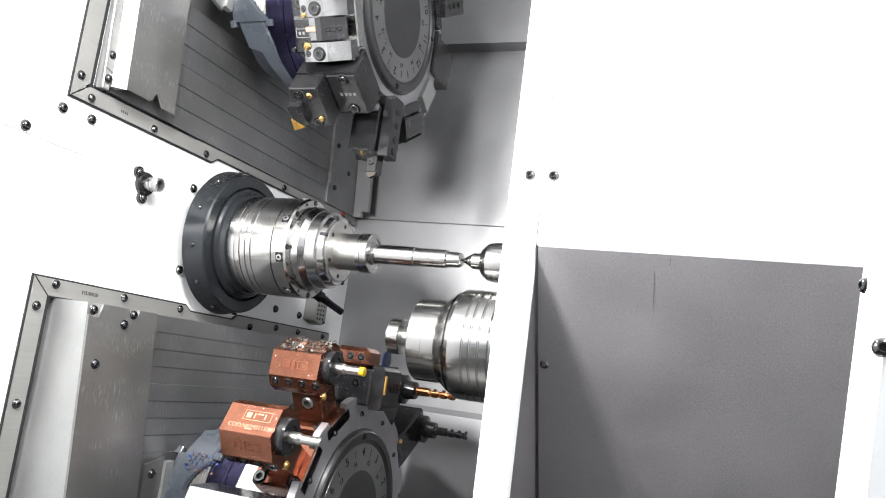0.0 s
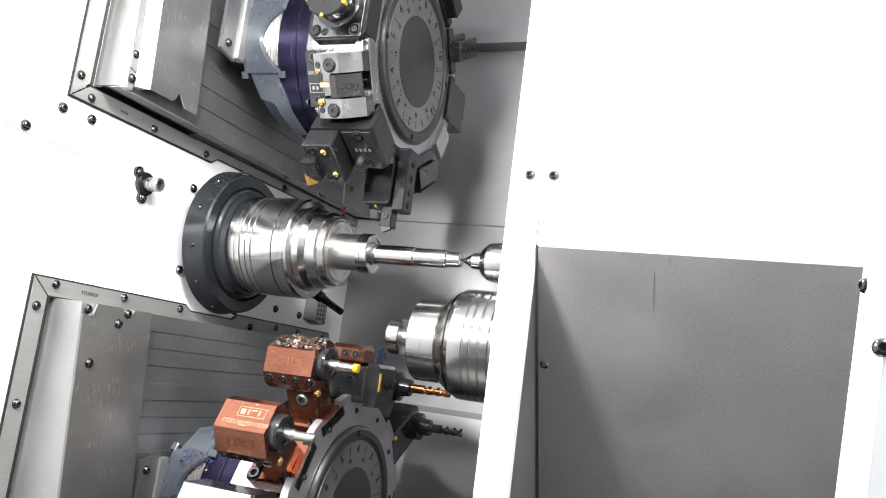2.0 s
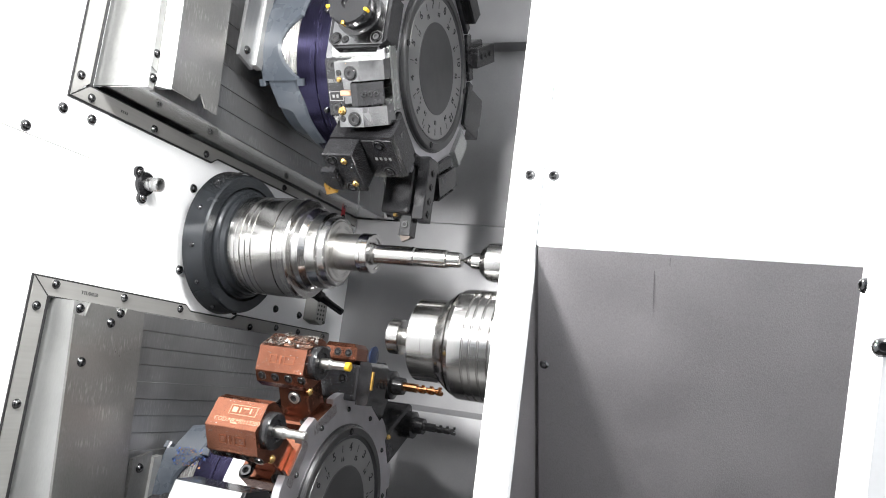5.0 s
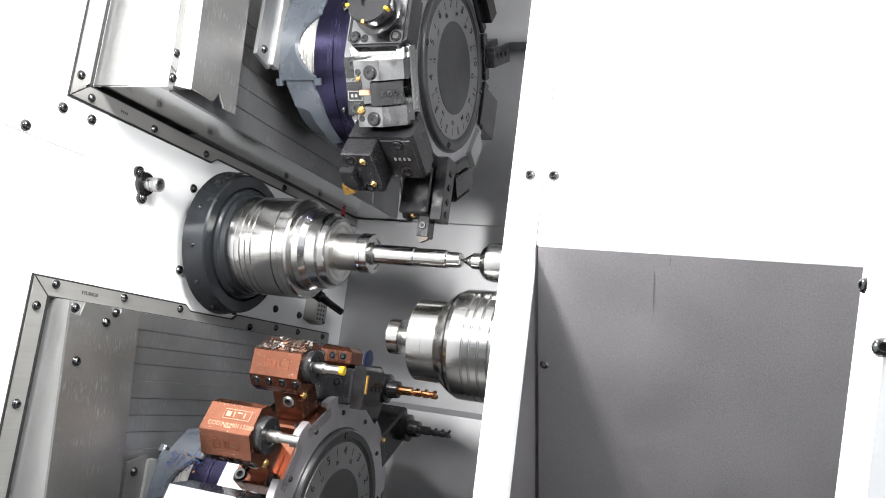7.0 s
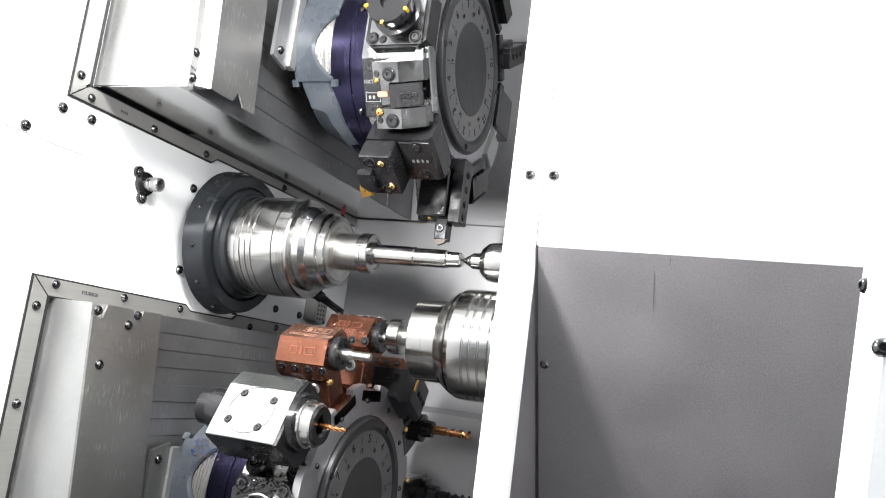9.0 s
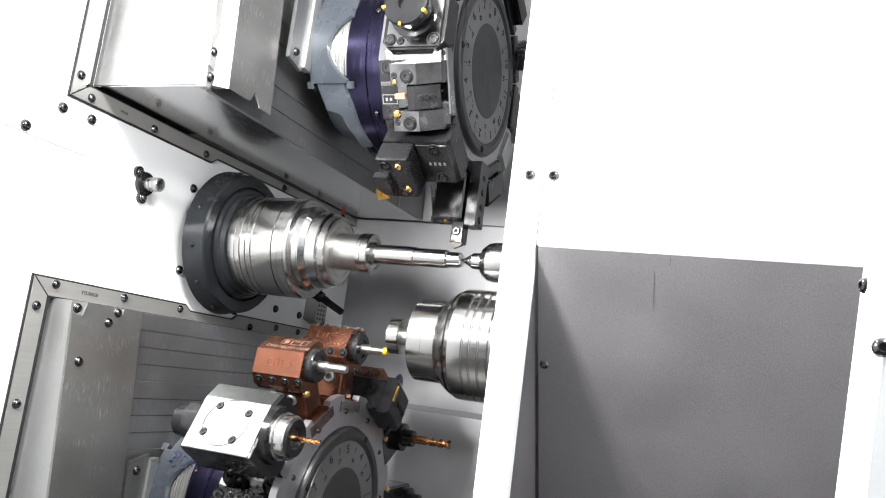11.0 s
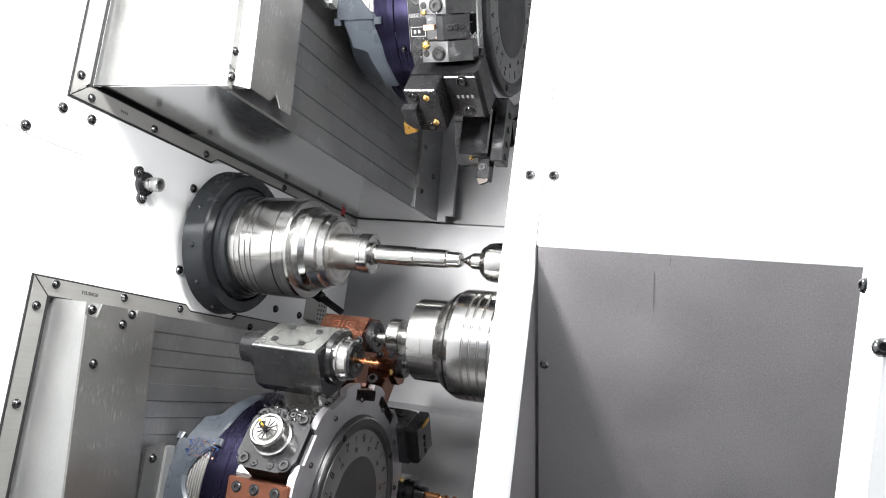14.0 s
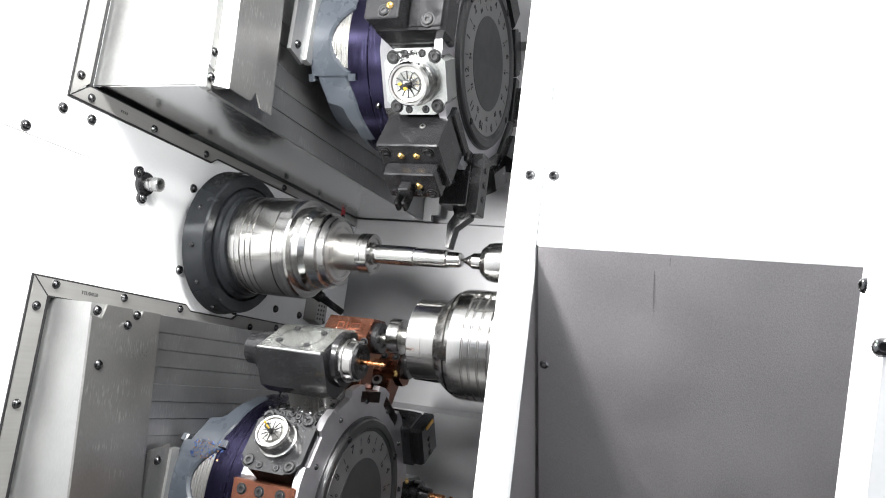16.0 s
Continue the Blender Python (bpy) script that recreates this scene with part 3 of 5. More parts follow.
def upper_carriage(m):
    ob = thing("upper_carriage", "bright sheet-steel carriage cover with stacked sliding slats", "carriage", m)
    bm = B()
    prism(bm, [(-0.33, 0.0), (-0.33, 0.66), (0.505, 0.66), (0.505, 0.0)], "x", -0.36, -0.012)
    part("cover", bm, COVERSHEET, ob)
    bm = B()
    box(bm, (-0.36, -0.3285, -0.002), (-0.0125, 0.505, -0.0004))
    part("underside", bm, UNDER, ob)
    bm = B()
    box(bm, (-0.014, -0.332, -0.004), (0.0, -0.318, 0.66), bevel=0.001)
    part("corner_flange", bm, BRIGHTSHEET, ob)
    bm = B()
    prism(bm, [(-0.3315, 0.028), (-0.3315, 0.66), (-0.3185, 0.66), (-0.3185, 0.024)], "x", 0.0002, 0.0025)
    part("edge_strip", bm, BRIGHTSHEET, ob)
    bm = B()
    prism(bm, [(-0.005, -0.3178), (0.0025, -0.3178), (0.0185, -0.3045), (0.0185, -0.3030), (-0.005, -0.3030)], "z", 0.003, 0.66)
    part("folded_flange", bm, BRIGHTSHEET, ob)
    bm = B()
    prism(bm, [(-0.3045, 0.004), (-0.3045, 0.66), (-0.197, 0.66), (-0.197, 0.003), (-0.2270, 0.003), (-0.2275, 0.005), (-0.2400, 0.021), (-0.2435, 0.020), (-0.2500, 0.0075), (-0.2560, 0.004)], "x", 0.0175, 0.0200)
    part("end_plate", bm, STEEL, ob)
    bm = B()
    prism(bm, [(-0.312, -0.004), (-0.312, 0.66), (-0.1755, 0.66), (-0.1755, -0.004)], "x", -0.0125, -0.004)
    part("backing", bm, SLAT, ob)
    for i in range(18):
        bm = B()
        z = -0.0035 + i * 0.036
        prism(bm, [(0.0, z), (0.0, z + 0.0348), (-0.002, z + 0.0358), (-0.006, z + 0.0358), (-0.006, z)], "y", -0.175, 0.36)
        o = part("slat", bm, SLAT, ob)
        o.location.x = -0.008 + 0.0006 * (i % 3)
    bm = B()
    box(bm, (-0.013, 0.361, 0.045), (-0.001, 0.368, 0.66))
    part("guide_strip", bm, STEEL, ob)
    bm = B()
    box(bm, (-0.013, 0.3605, -0.003), (-0.005, 0.505, 0.66))
    part("end_sheet", bm, SLAT, ob)
    bm = B()
    prism(bm, [(-0.004, -0.004), (0.016, -0.004), (0.016, 0.010), (0.034, 0.010), (0.034, 0.40), (-0.004, 0.40)], "y", 0.492, 0.504)
    part("wiper_bracket", bm, BACK, ob)
    for y, z in ((-0.3245, 0.012), (-0.3245, 0.049), (-0.3245, 0.20)):
        bolt(ob, (0.0015, y, z), 0.0068)
    for y, z in ((0.39, 0.04), (0.39, 0.14), (0.45, 0.09), (0.39, 0.25)):
        bolt(ob, (-0.005, y, z), 0.006)
    lean(ob, 0.060)
    return ob


def lower_carriage(m):
    ob = thing("lower_carriage", "grey sheet-steel lower carriage cover with stacked slats", "carriage", m)
    bm = B()
    box(bm, (-0.36, -0.33, -0.72), (-0.004, -0.195, 0.0))
    part("cover", bm, BRIGHTSHEET, ob)
    bm = B()
    box(bm, (-0.36, -0.1948, -0.72), (-0.0085, 0.46, 0.0))
    part("slat_bed", bm, SLAT, ob)
    bm = B()
    prism(bm, [(-0.331, -0.72), (-0.331, -0.018), (-0.312, -0.020), (-0.305, 0.0), (-0.255, 0.0), (-0.250, -0.012), (-0.235, -0.010), (-0.232, 0.0), (-0.193, 0.0), (-0.193, -0.72)], "x", -0.003, 0.001)
    part("end_plate", bm, STEEL, ob)
    for i in range(22):
        bm = B()
        z = -0.001 - i * 0.0262
        prism(bm, [(0.0, z - 0.0254), (0.0, z), (-0.002, z + 0.0006), (-0.006, z + 0.0006), (-0.006, z - 0.0254)], "y", -0.194, 0.44)
        o = part("slat", bm, SLAT, ob)
        o.location.x = -0.0004 - 0.0008 * (i % 4)
    for y, z in ((-0.3235, -0.010), (-0.262, -0.024), (-0.245, -0.008), (-0.309, -0.083)):
        bolt(ob, (0.001, y, z), 0.0070)
    lean(ob, 0.090, ("slat", "slat_bed"))
    return ob


# ---- turret housings, their origin lies on the turret axis at the face ----
def shell(bm, r0, r1, phis, left, right, s):
    """A thick curved cover round the axis; phi runs from the work side towards the camera."""
    rows = []
    for f in phis:
        a = radians(f)
        l, q = left(f), right(f)
        c = min(0.004, (q - l) * 0.2)
        rows.append([bm.verts.new((x, -r * math.sin(a), -s * r * math.cos(a))) for x, r in ((l, r0), (l, r1 - c), (l + c, r1), (q - c, r1), (q, r1 - c), (q, r0))])
    for p, q in zip(rows, rows[1:]):
        for k in range(6):
            j = (k + 1) % 6
            bm.faces.new((p[k], p[j], q[j], q[k]))
    bm.faces.new(rows[0])
    bm.faces.new(rows[-1][::-1])


def bent(keys):
    def at(f):
        for (a, p), (b, q) in zip(keys, keys[1:]):
            if f <= b:
                u = (f - a) / (b - a)
                return p + (q - p) * u * u * (3 - 2 * u)
        return keys[-1][1]
    return at


def housing(name, label, m, up):
    ob = thing(name, label, "turret housing", m)
    s = 1 if up else -1
    bm = B()
    lathe(bm, [(-0.258, 0.0), (-0.258, 0.118), (-0.222, 0.124), (-0.214, 0.128), (-0.206, 0.146), (-0.200, 0.150), (-0.158, 0.152), (-0.154, 0.148), (-0.154, 0.0)], seg=96)
    part("casting", bm, CAST, ob)
    bm = B()
    shell(bm, 0.125, 0.163, range(18, 64, 2), bent([(18, -0.19), (43, -0.206), (46, -0.232), (64, -0.242)]), bent([(18, -0.166), (44, -0.174), (64, -0.186)]), s)
    part("lower_shroud", bm, CAST, ob)
    bm = B()
    shell(bm, 0.115, 0.166, [62 + i for i in range(0, 66)], lambda f: -0.252, lambda f: -0.180 - (0.034 * math.sin(math.pi * (f - 64) / 37) ** 0.8 if 64 < f < 101 else 0), s)
    part("scalloped_shroud", bm, CAST, ob)
    for i in range(9):
        bm = B()
        x = -0.219 + i * 0.0044
        shell(bm, 0.12, 0.1585, range(66, 104, 2), lambda f: x, lambda f: x + 0.0036, s)
        part("fin", bm, SATIN, ob)
    bm = B()
    lathe(bm, [(-0.186, 0.0), (-0.186, 0.158), (-0.184, 0.160), (-0.150, 0.161), (-0.149, 0.160), (-0.147, 0.162), (-0.112, 0.163), (-0.110, 0.161), (-0.110, 0.0)], seg=96)
    part("ring", bm, VIOLET, ob)
    # lugs where the two shrouds meet
    for x0, x1 in ((-0.256, -0.244), (-0.184, -0.170)):
        bm = B()
        shell(bm, 0.15, 0.1675, [59, 60, 61, 62, 63], lambda f: x0, lambda f: x1, s)
        part("lug", bm, CAST, ob)
    # steel plates beside the casting, flush with the slide
    bm = B()
    prism(bm, [(-0.217, s * -0.060), (-0.176, s * -0.070), (-0.176, s * 0.3), (-0.217, s * 0.3)], "x", -0.2575, -0.251)
    part("side_plate", bm, SLAT if up else STEEL, ob)
    bm = B()
    prism(bm, [(-0.176, s * -0.062), (-0.158, s * -0.064), (-0.158, s * 0.3), (-0.176, s * 0.3)], "x", -0.2575, -0.246)
    part("guide_bar", bm, BRIGHTSHEET, ob)
    bolt(ob, (-0.2510, -0.200, s * -0.046), 0.0070)
    for f in (44, 104, 140, 200, 260, 320):
        a = radians(f)
        put("bolt", BUTTON, Matrix.Translation((-0.137, -0.163 * math.sin(a), -s * 0.163 * math.cos(a))) @ Vector((0, -math.sin(a), -s * math.cos(a))).to_track_quat("X", "Z").to_matrix().to_4x4() @ Matrix.Scale(0.0052, 4), ob)
    return ob


# ---- tools: built with the radius along +Z, x from the turret face ----
def sub_bolt(parent, p, r, th, facing=FACE_Z, me=None, name="cap_screw"):
    return put(name, me or CAP, th @ Matrix.Translation(p) @ facing @ Matrix.Scale(r, 4), parent)


def drill(parent, th, x0, x1, r, z, material=None, name="drill"):
    """A twist drill along +X: a shank and two fluted lips wound round the axis."""
    bm = B()
    lathe(bm, [(x0, r), (x0 + (x1 - x0) * 0.35, r), (x0 + (x1 - x0) * 0.36, r * 0.55), (x1 - r, r * 0.5), (x1, 0)], th @ Matrix.Translation((0, 0, z)), 14)
    n = 22
    for s in (0, math.pi):
        prev = None
        for i in range(n + 1):
            x = x0 + (x1 - x0) * (0.34 + 0.65 * i / n)
            ring = []
            for k in range(5):
                a = s + i * 0.42 + (k - 2) * 0.38
                rr = r * (1.0 if 0 < k < 4 else 0.45)
                ring.append(bm.verts.new(th @ Vector((x, rr * math.cos(a), z + rr * math.sin(a)))))
            if prev:
                for k in range(4):
                    bm.faces.new((prev[k], prev[k + 1], ring[k + 1], ring[k]))
            prev = ring
    return part(name, bm, material or DRILLMAT, parent)


def tool_base(turret, th, material=None, lo=0.165, hi=0.185, x0=-0.112, x1=-0.008, w=0.044):
    bm = B()
    box(bm, (x0, -w, lo), (x1, w, hi), th, 0.002)
    return part("tool_seat", bm, material or BLACK, turret)


def turning_tool(turret, th):
    """Black square-shank holder with a carbide tip, cutting radially."""
    h = tool_base(turret, th, x0=-0.075)
    h.name = "turning_holder"
    bm = B()
    box(bm, (-0.066, -0.030, 0.17), (-0.014, 0.026, 0.266), th, 0.0025)
    part("clamp_block", bm, BLACK, h)
    bm = B()
    box(bm, (-0.011, -0.018, 0.165), (0.010, 0.020, 0.275), th, 0.0015)
    part("wedge", bm, BLACK, h)
    for z in (0.19, 0.215, 0.24, 0.262):
        sub_bolt(h, (0.010, 0.0, z), 0.0055, th, FACE_X)
    bm = B()
    box(bm, (-0.040, -0.020, 0.26), (-0.012, 0.014, 0.268), th, 0.001)
    box(bm, (-0.034, -0.012, 0.266), (-0.012, 0.012, 0.304), th, 0.002)
    part("shank", bm, BLACK, h)
    sub_bolt(h, (-0.024, 0.012, 0.284), 0.0062, th, Matrix.Rotation(radians(90), 4, "Z"), CAP)
    bm = B()
    prism(bm, [(-0.032, 0.303), (-0.012, 0.303), (-0.014, 0.308), (-0.026, 0.313)], "y", 0.004, 0.011, th)
    part("insert", bm, WORN, h)
    sub_bolt(h, (-0.048, 0.004, 0.266), 0.0050, th, FACE_Z, NOZZLE, "nozzle")


def parting_tool(turret, th):
    """Black holder with a long slanting blade."""
    h = tool_base(turret, th, x0=-0.075)
    h.name = "parting_holder"
    bm = B()
    box(bm, (-0.06, -0.028, 0.17), (-0.010, 0.020, 0.255), th, 0.002)
    part("clamp_block", bm, BLACK, h)
    bm = B()
    box(bm, (-0.009, -0.018, 0.165), (0.010, 0.020, 0.268), th, 0.0015)
    part("wedge", bm, BLACK, h)
    for z in (0.19, 0.215, 0.24):
        sub_bolt(h, (0.010, 0.0, z), 0.0055, th, FACE_X)
    bm = B()
    prism(bm, [(-0.040, 0.250), (-0.008, 0.250), (-0.006, 0.272), (-0.030, 0.292), (-0.036, 0.325), (-0.042, 0.325), (-0.044, 0.285), (-0.034, 0.268)], "y", -0.016, 0.008, th)
    part("blade", bm, BLACK, h)
    sub_bolt(h, (-0.021, 0.008, 0.268), 0.0070, th, Matrix.Rotation(radians(90), 4, "Z"), CAP)


def face_tool(turret, th, coded=False):
    """Black block with an engraved cover plate, brass nozzles and a triangular insert."""
    h = tool_base(turret, th)
    h.name = "face_holder"
    bm = B()
    prism(bm, [(-0.112, 0.186), (-0.002, 0.186), (-0.002, 0.222), (-0.008, 0.228), (-0.112, 0.228)], "y", -0.043, 0.043, th)
    part("block", bm, BLACK, h)
    bm = B()
    box(bm, (-0.058, -0.038, 0.2281), (-0.006, 0.038, 0.231), th, 0.001)
    part("cover_plate", bm, BLACK, h)
    for y in (-0.029, 0.029):
        sub_bolt(h, (-0.028, y, 0.231), 0.0090, th, me=CAP)
    if coded:
        me = text_mesh("NKM0162000", 0.0082, mat("engraving_grey", (0.22, 0.22, 0.22), 0.5, 0.4, bump=0.0), 0.0002)
        put("engraving", me, th @ Matrix.Translation((-0.032, 0.006, 0.2312)), h)
    for k in range(4):
        if coded:
            break
        bm = B()
        box(bm, (-0.044 + k * 0.008, -0.003, 0.2311), (-0.040 + k * 0.008, 0.003, 0.2313), th)
        part("engraving", bm, mat("engraving_grey", (0.22, 0.22, 0.22), 0.5, 0.4, bump=0.0), h)
    bm = B()
    box(bm, (-0.114, -0.041, 0.2281), (-0.060, 0.041, 0.266), th, 0.002)
    part("tool_clamp", bm, BLACK, h)
    for x, y in ((-0.098, 0.028), (-0.082, -0.030)):
        sub_bolt(h, (x, y, 0.266), 0.0085, th)
    for x, y in ((-0.078, 0.026), (-0.074, -0.022)):
        sub_bolt(h, (x, y, 0.266), 0.006, th, me=NOZZLE, name="nozzle")
    if coded:
        return
    bm = B()
    prism(bm, [(-0.120, -0.022), (-0.096, -0.026), (-0.096, 0.014), (-0.120, 0.014)], "z", 0.2661, 0.279, th)
    part("shank", bm, BLACK, h)
    bm = B()
    prism(bm, [(-0.126, -0.036), (-0.104, -0.030), (-0.122, -0.012)], "z", 0.272, 0.281, th)
    part("insert", bm, CARBIDE, h)


def groove_tool(turret, th):
    """Bright-edged block with engraved plate, socket screws and a slanting clamp."""
    bm = B()
    box(bm, (-0.112, -0.042, 0.165), (-0.008, 0.060, 0.188), th, 0.002)
    h = part("groove_holder", bm, ALU, turret)
    bm = B()
    box(bm, (-0.116, -0.046, 0.188), (-0.078, 0.044, 0.204), th, 0.0015)
    part("engraved_plate", bm, BLACK, h)
    for y in (-0.034, 0.034):
        sub_bolt(h, (-0.100, y, 0.204), 0.0095, th, me=CAP)
    bm = B()
    box(bm, (-0.084, -0.0275, 0.182), (-0.040, 0.0115, 0.212), th, 0.0015)
    part("block", bm, BURNISHED, h)
    for y0, y1 in ((-0.058, -0.028), (0.012, 0.042)):
        bm = B()
        prism(bm, [(-0.084, 0.184), (-0.010, 0.184), (-0.010, 0.212), (-0.0405, 0.2325), (-0.0415, 0.2335), (-0.083, 0.2335), (-0.084, 0.2325)], "y", y0, y1, th)
        part("block", bm, BURNISHED, h)
        sub_bolt(h, (-0.0565, (y0 + y1) / 2 - 0.003, 0.2335), 0.0095, th, me=CAP)
        sub_bolt(h, (-0.077, (y0 + y1) / 2 - 0.002, 0.2335), 0.0042, th, me=CAP)
    bm = B()
    prism(bm, [(-0.066, 0.2121), (-0.012, 0.2121), (-0.012, 0.216), (-0.046, 0.2385), (-0.056, 0.2385)], "y", -0.0250, 0.0095, th)
    part("clamp", bm, BLACK, h)
    for f in (0.25, 0.48, 0.71):
        sub_bolt(h, (-0.046 + 0.034 * f, -0.008, 0.2385 - 0.0225 * f), 0.0045, th, Matrix.Rotation(math.atan2(0.0225, 0.034), 4, "Y") @ FACE_Z)
    sub_bolt(h, (-0.077, -0.033, 0.2335), 0.0068, th, me=NOZZLE, name="nozzle")
    sub_bolt(h, (-0.077, 0.015, 0.2335), 0.0045, th, me=NOZZLE, name="nozzle")
    bm = B()
    box(bm, (-0.086, -0.012, 0.212), (-0.068, -0.004, 0.219), th, 0.001)
    part("insert", bm, mat("pink_carbide", (0.75, 0.45, 0.3), 0.35, 0.5, bump=0.02), h)
    me = text_mesh("0162000", 0.0085, mat("engraving_grey", (0.22, 0.22, 0.22), 0.5, 0.4, bump=0.0), 0.0002)
    put("engraving", me, th @ Matrix.Translation((-0.099, 0.010, 0.2043)) @ Matrix.Rotation(radians(180), 4, "Z"), h)
    bm = B()
    for a, b in (((-0.113, -0.022, 0.2041), (-0.088, -0.0208, 0.2044)), ((-0.113, -0.0082, 0.2041), (-0.088, -0.007, 0.2044)), ((-0.113, -0.022, 0.2041), (-0.1118, -0.007, 0.2044)), ((-0.0892, -0.022, 0.2041), (-0.088, -0.007, 0.2044)),
                 ((-0.108, -0.017, 0.2041), (-0.104, -0.012, 0.2044)), ((-0.101, -0.017, 0.2041), (-0.097, -0.012, 0.2044))):
        box(bm, a, b, th)
    part("badge", bm, mat("engraving_grey", (0.22, 0.22, 0.22), 0.5, 0.4, bump=0.0), h)
    for y in (0.052, 0.056):
        sub_bolt(h, (-0.026 if y < 0.055 else -0.014, 0.052, 0.188), 0.0032, th)


def collet_tool(turret, th, bright=True, cutter=True):
    """Chamfered square flange with a bright clamping nut and slotted collet facing outwards."""
    c = -0.058
    bm = B()
    w, k = 0.050, 0.021
    pts = [(c - w, -w + k), (c - w + k, -w), (c + w - k, -w), (c + w, -w + k), (c + w, w - k), (c + w - k, w), (c - w + k, w), (c - w, w - k)]
    prism(bm, pts, "z", 0.166, 0.206, th)
    h = part("collet_holder", bm, ALU if bright else BLACK, turret, "driven collet holder with bright clamping nut")
    k = 1.0 if bright else 0.82
    up = th @ Matrix.Translation((c, 0, 0)) @ FACE_Z @ Matrix.Diagonal((1, k, k, 1))
    bm = B()
    lathe(bm, [(0.2055, 0.036), (0.212, 0.036), (0.213, 0.033), (0.232, 0.033), (0.236, 0.0305), (0.236, 0.0275), (0.230, 0.0265), (0.230, 0.0)], up, 48)
    part("clamping_nut", bm, CHROME, h)
    bm = B()
    lathe(bm, [(0.2295, 0.0265), (0.233, 0.0262), (0.2325, 0.0208), (0.2295, 0.0205)], up, 40)
    part("collet_seat", bm, SATIN, h)
    bm = B()
    lathe(bm, [(0.2295, 0.0200), (0.234, 0.0200), (0.236, 0.0185), (0.235, 0.007), (0.229, 0.006)], up, 40)
    part("collet", bm, ALU if bright else SATIN, h)
    bm = B()
    for i in range(12):
        box(bm, (0.2352, 0.0075, -0.0007), (0.2366, 0.0200, 0.0007), up @ rot_x(30 * i))
    part("slots", bm, ENGRAVE_SHADE, h)
    for sx in (-1, 1):
        for sy in (-1, 1):
            sub_bolt(h, (c + sx * 0.034, sy * 0.037, 0.206), 0.0088, th, me=CAP)
            sub_bolt(h, (c + sx * 0.014, sy * 0.042, 0.206), 0.005, th, me=CAP)
    if cutter:
        bm = B()
        lathe(bm, [(0.229, 0.0065), (0.252, 0.006), (0.254, 0.0)], up, 16)
        part("cutter_shank", bm, BLACK, h)
        bm = B()
        for i in range(2):
            box(bm, (0.250, 0.003, -0.0015), (0.2575, 0.0075, 0.0015), up @ rot_x(180 * i + 50), 0.0005)
        part("insert", bm, YELLOW, h)


def mill_tool(turret, th):
    """Radial milling head: bright chamfered flange and a black cutter with yellow inserts."""
    c = -0.058
    bm = B()
    w, k = 0.050, 0.012
    pts = [(c - w, -w + k), (c - w + k, -w), (c + w - k, -w), (c + w, -w + k), (c + w, w - k), (c + w - k, w), (c - w + k, w), (c - w, w - k)]
    prism(bm, pts, "z", 0.166, 0.206, th)
    h = part("milling_holder", bm, BLACK, turret, "milling head with black cutter and yellow inserts")
    bm = B()
    box(bm, (c - 0.044, -0.046, 0.206), (c + 0.044, 0.044, 0.2095), th, 0.001)
    part("face_plate", bm, BURNISHED, h)
    up = th @ Matrix.Translation((c, 0.004, 0)) @ FACE_Z
    bm = B()
    lathe(bm, [(0.209, 0.038), (0.216, 0.038), (0.218, 0.030), (0.226, 0.030), (0.228, 0.033), (0.246, 0.036), (0.250, 0.034), (0.250, 0.012), (0.244, 0.011), (0.244, 0)], up, 40)
    part("cutter", bm, BLACK, h)
    for i in range(5):
        bm = B()
        box(bm, (0.242, 0.031, -0.003), (0.2525, 0.0375, 0.002), up @ rot_x(72 * i + 30), 0.001)
        part("insert", bm, YELLOW if i % 2 else CARBIDE, h)
    for x, y in ((-0.036, -0.036), (0.034, -0.036), (-0.036, 0.036), (0.034, 0.036)):
        sub_bolt(h, (c + x, y, 0.2095), 0.0088, th)
    sub_bolt(h, (c - 0.019, -0.038, 0.2095), 0.0055, th)


def quad_tool(turret, th):
    """Stepped black holder with four brass nozzles and a bright tool end."""
    h = tool_base(turret, th)
    h.name = "twin_holder"
    bm = B()
    box(bm, (-0.116, -0.040, 0.185), (-0.012, 0.046, 0.258), th, 0.002)
    part("block", bm, BLACK, h)
    bm = B()
    box(bm, (-0.106, -0.040, 0.258), (-0.020, 0.010, 0.284), th, 0.002)
    part("block", bm, BLACK, h)
    sub_bolt(h, (-0.050, 0.046, 0.215), 0.0048, th, Matrix.Rotation(radians(90), 4, "Z"), CAPBRIGHT)
    for x, y, z in ((-0.102, 0.032, 0.258), (-0.030, 0.032, 0.258), (-0.092, -0.030, 0.284), (-0.032, -0.030, 0.284)):
        sub_bolt(h, (x, y, z), 0.0082, th)
    for x, y, z in ((-0.078, 0.024, 0.258), (-0.052, 0.024, 0.258), (-0.074, -0.014, 0.284), (-0.050, -0.014, 0.284)):
        sub_bolt(h, (x, y, z), 0.0062, th, me=NOZZLE, name="nozzle")
    for x in (-0.082, -0.070):
        bm = B()
        box(bm, (x, -0.034, 0.284), (x + 0.008, -0.014, 0.322), th, 0.0025)
        part("tool_end", bm, SCREW, h)
    bm = B()
    box(bm, (-0.078, -0.028, 0.284), (-0.060, -0.004, 0.302), th, 0.002)
    part("shank", bm, BLACK, h)
    sub_bolt(h, (-0.052, -0.026, 0.288), 0.0055, th, FACE_Z)


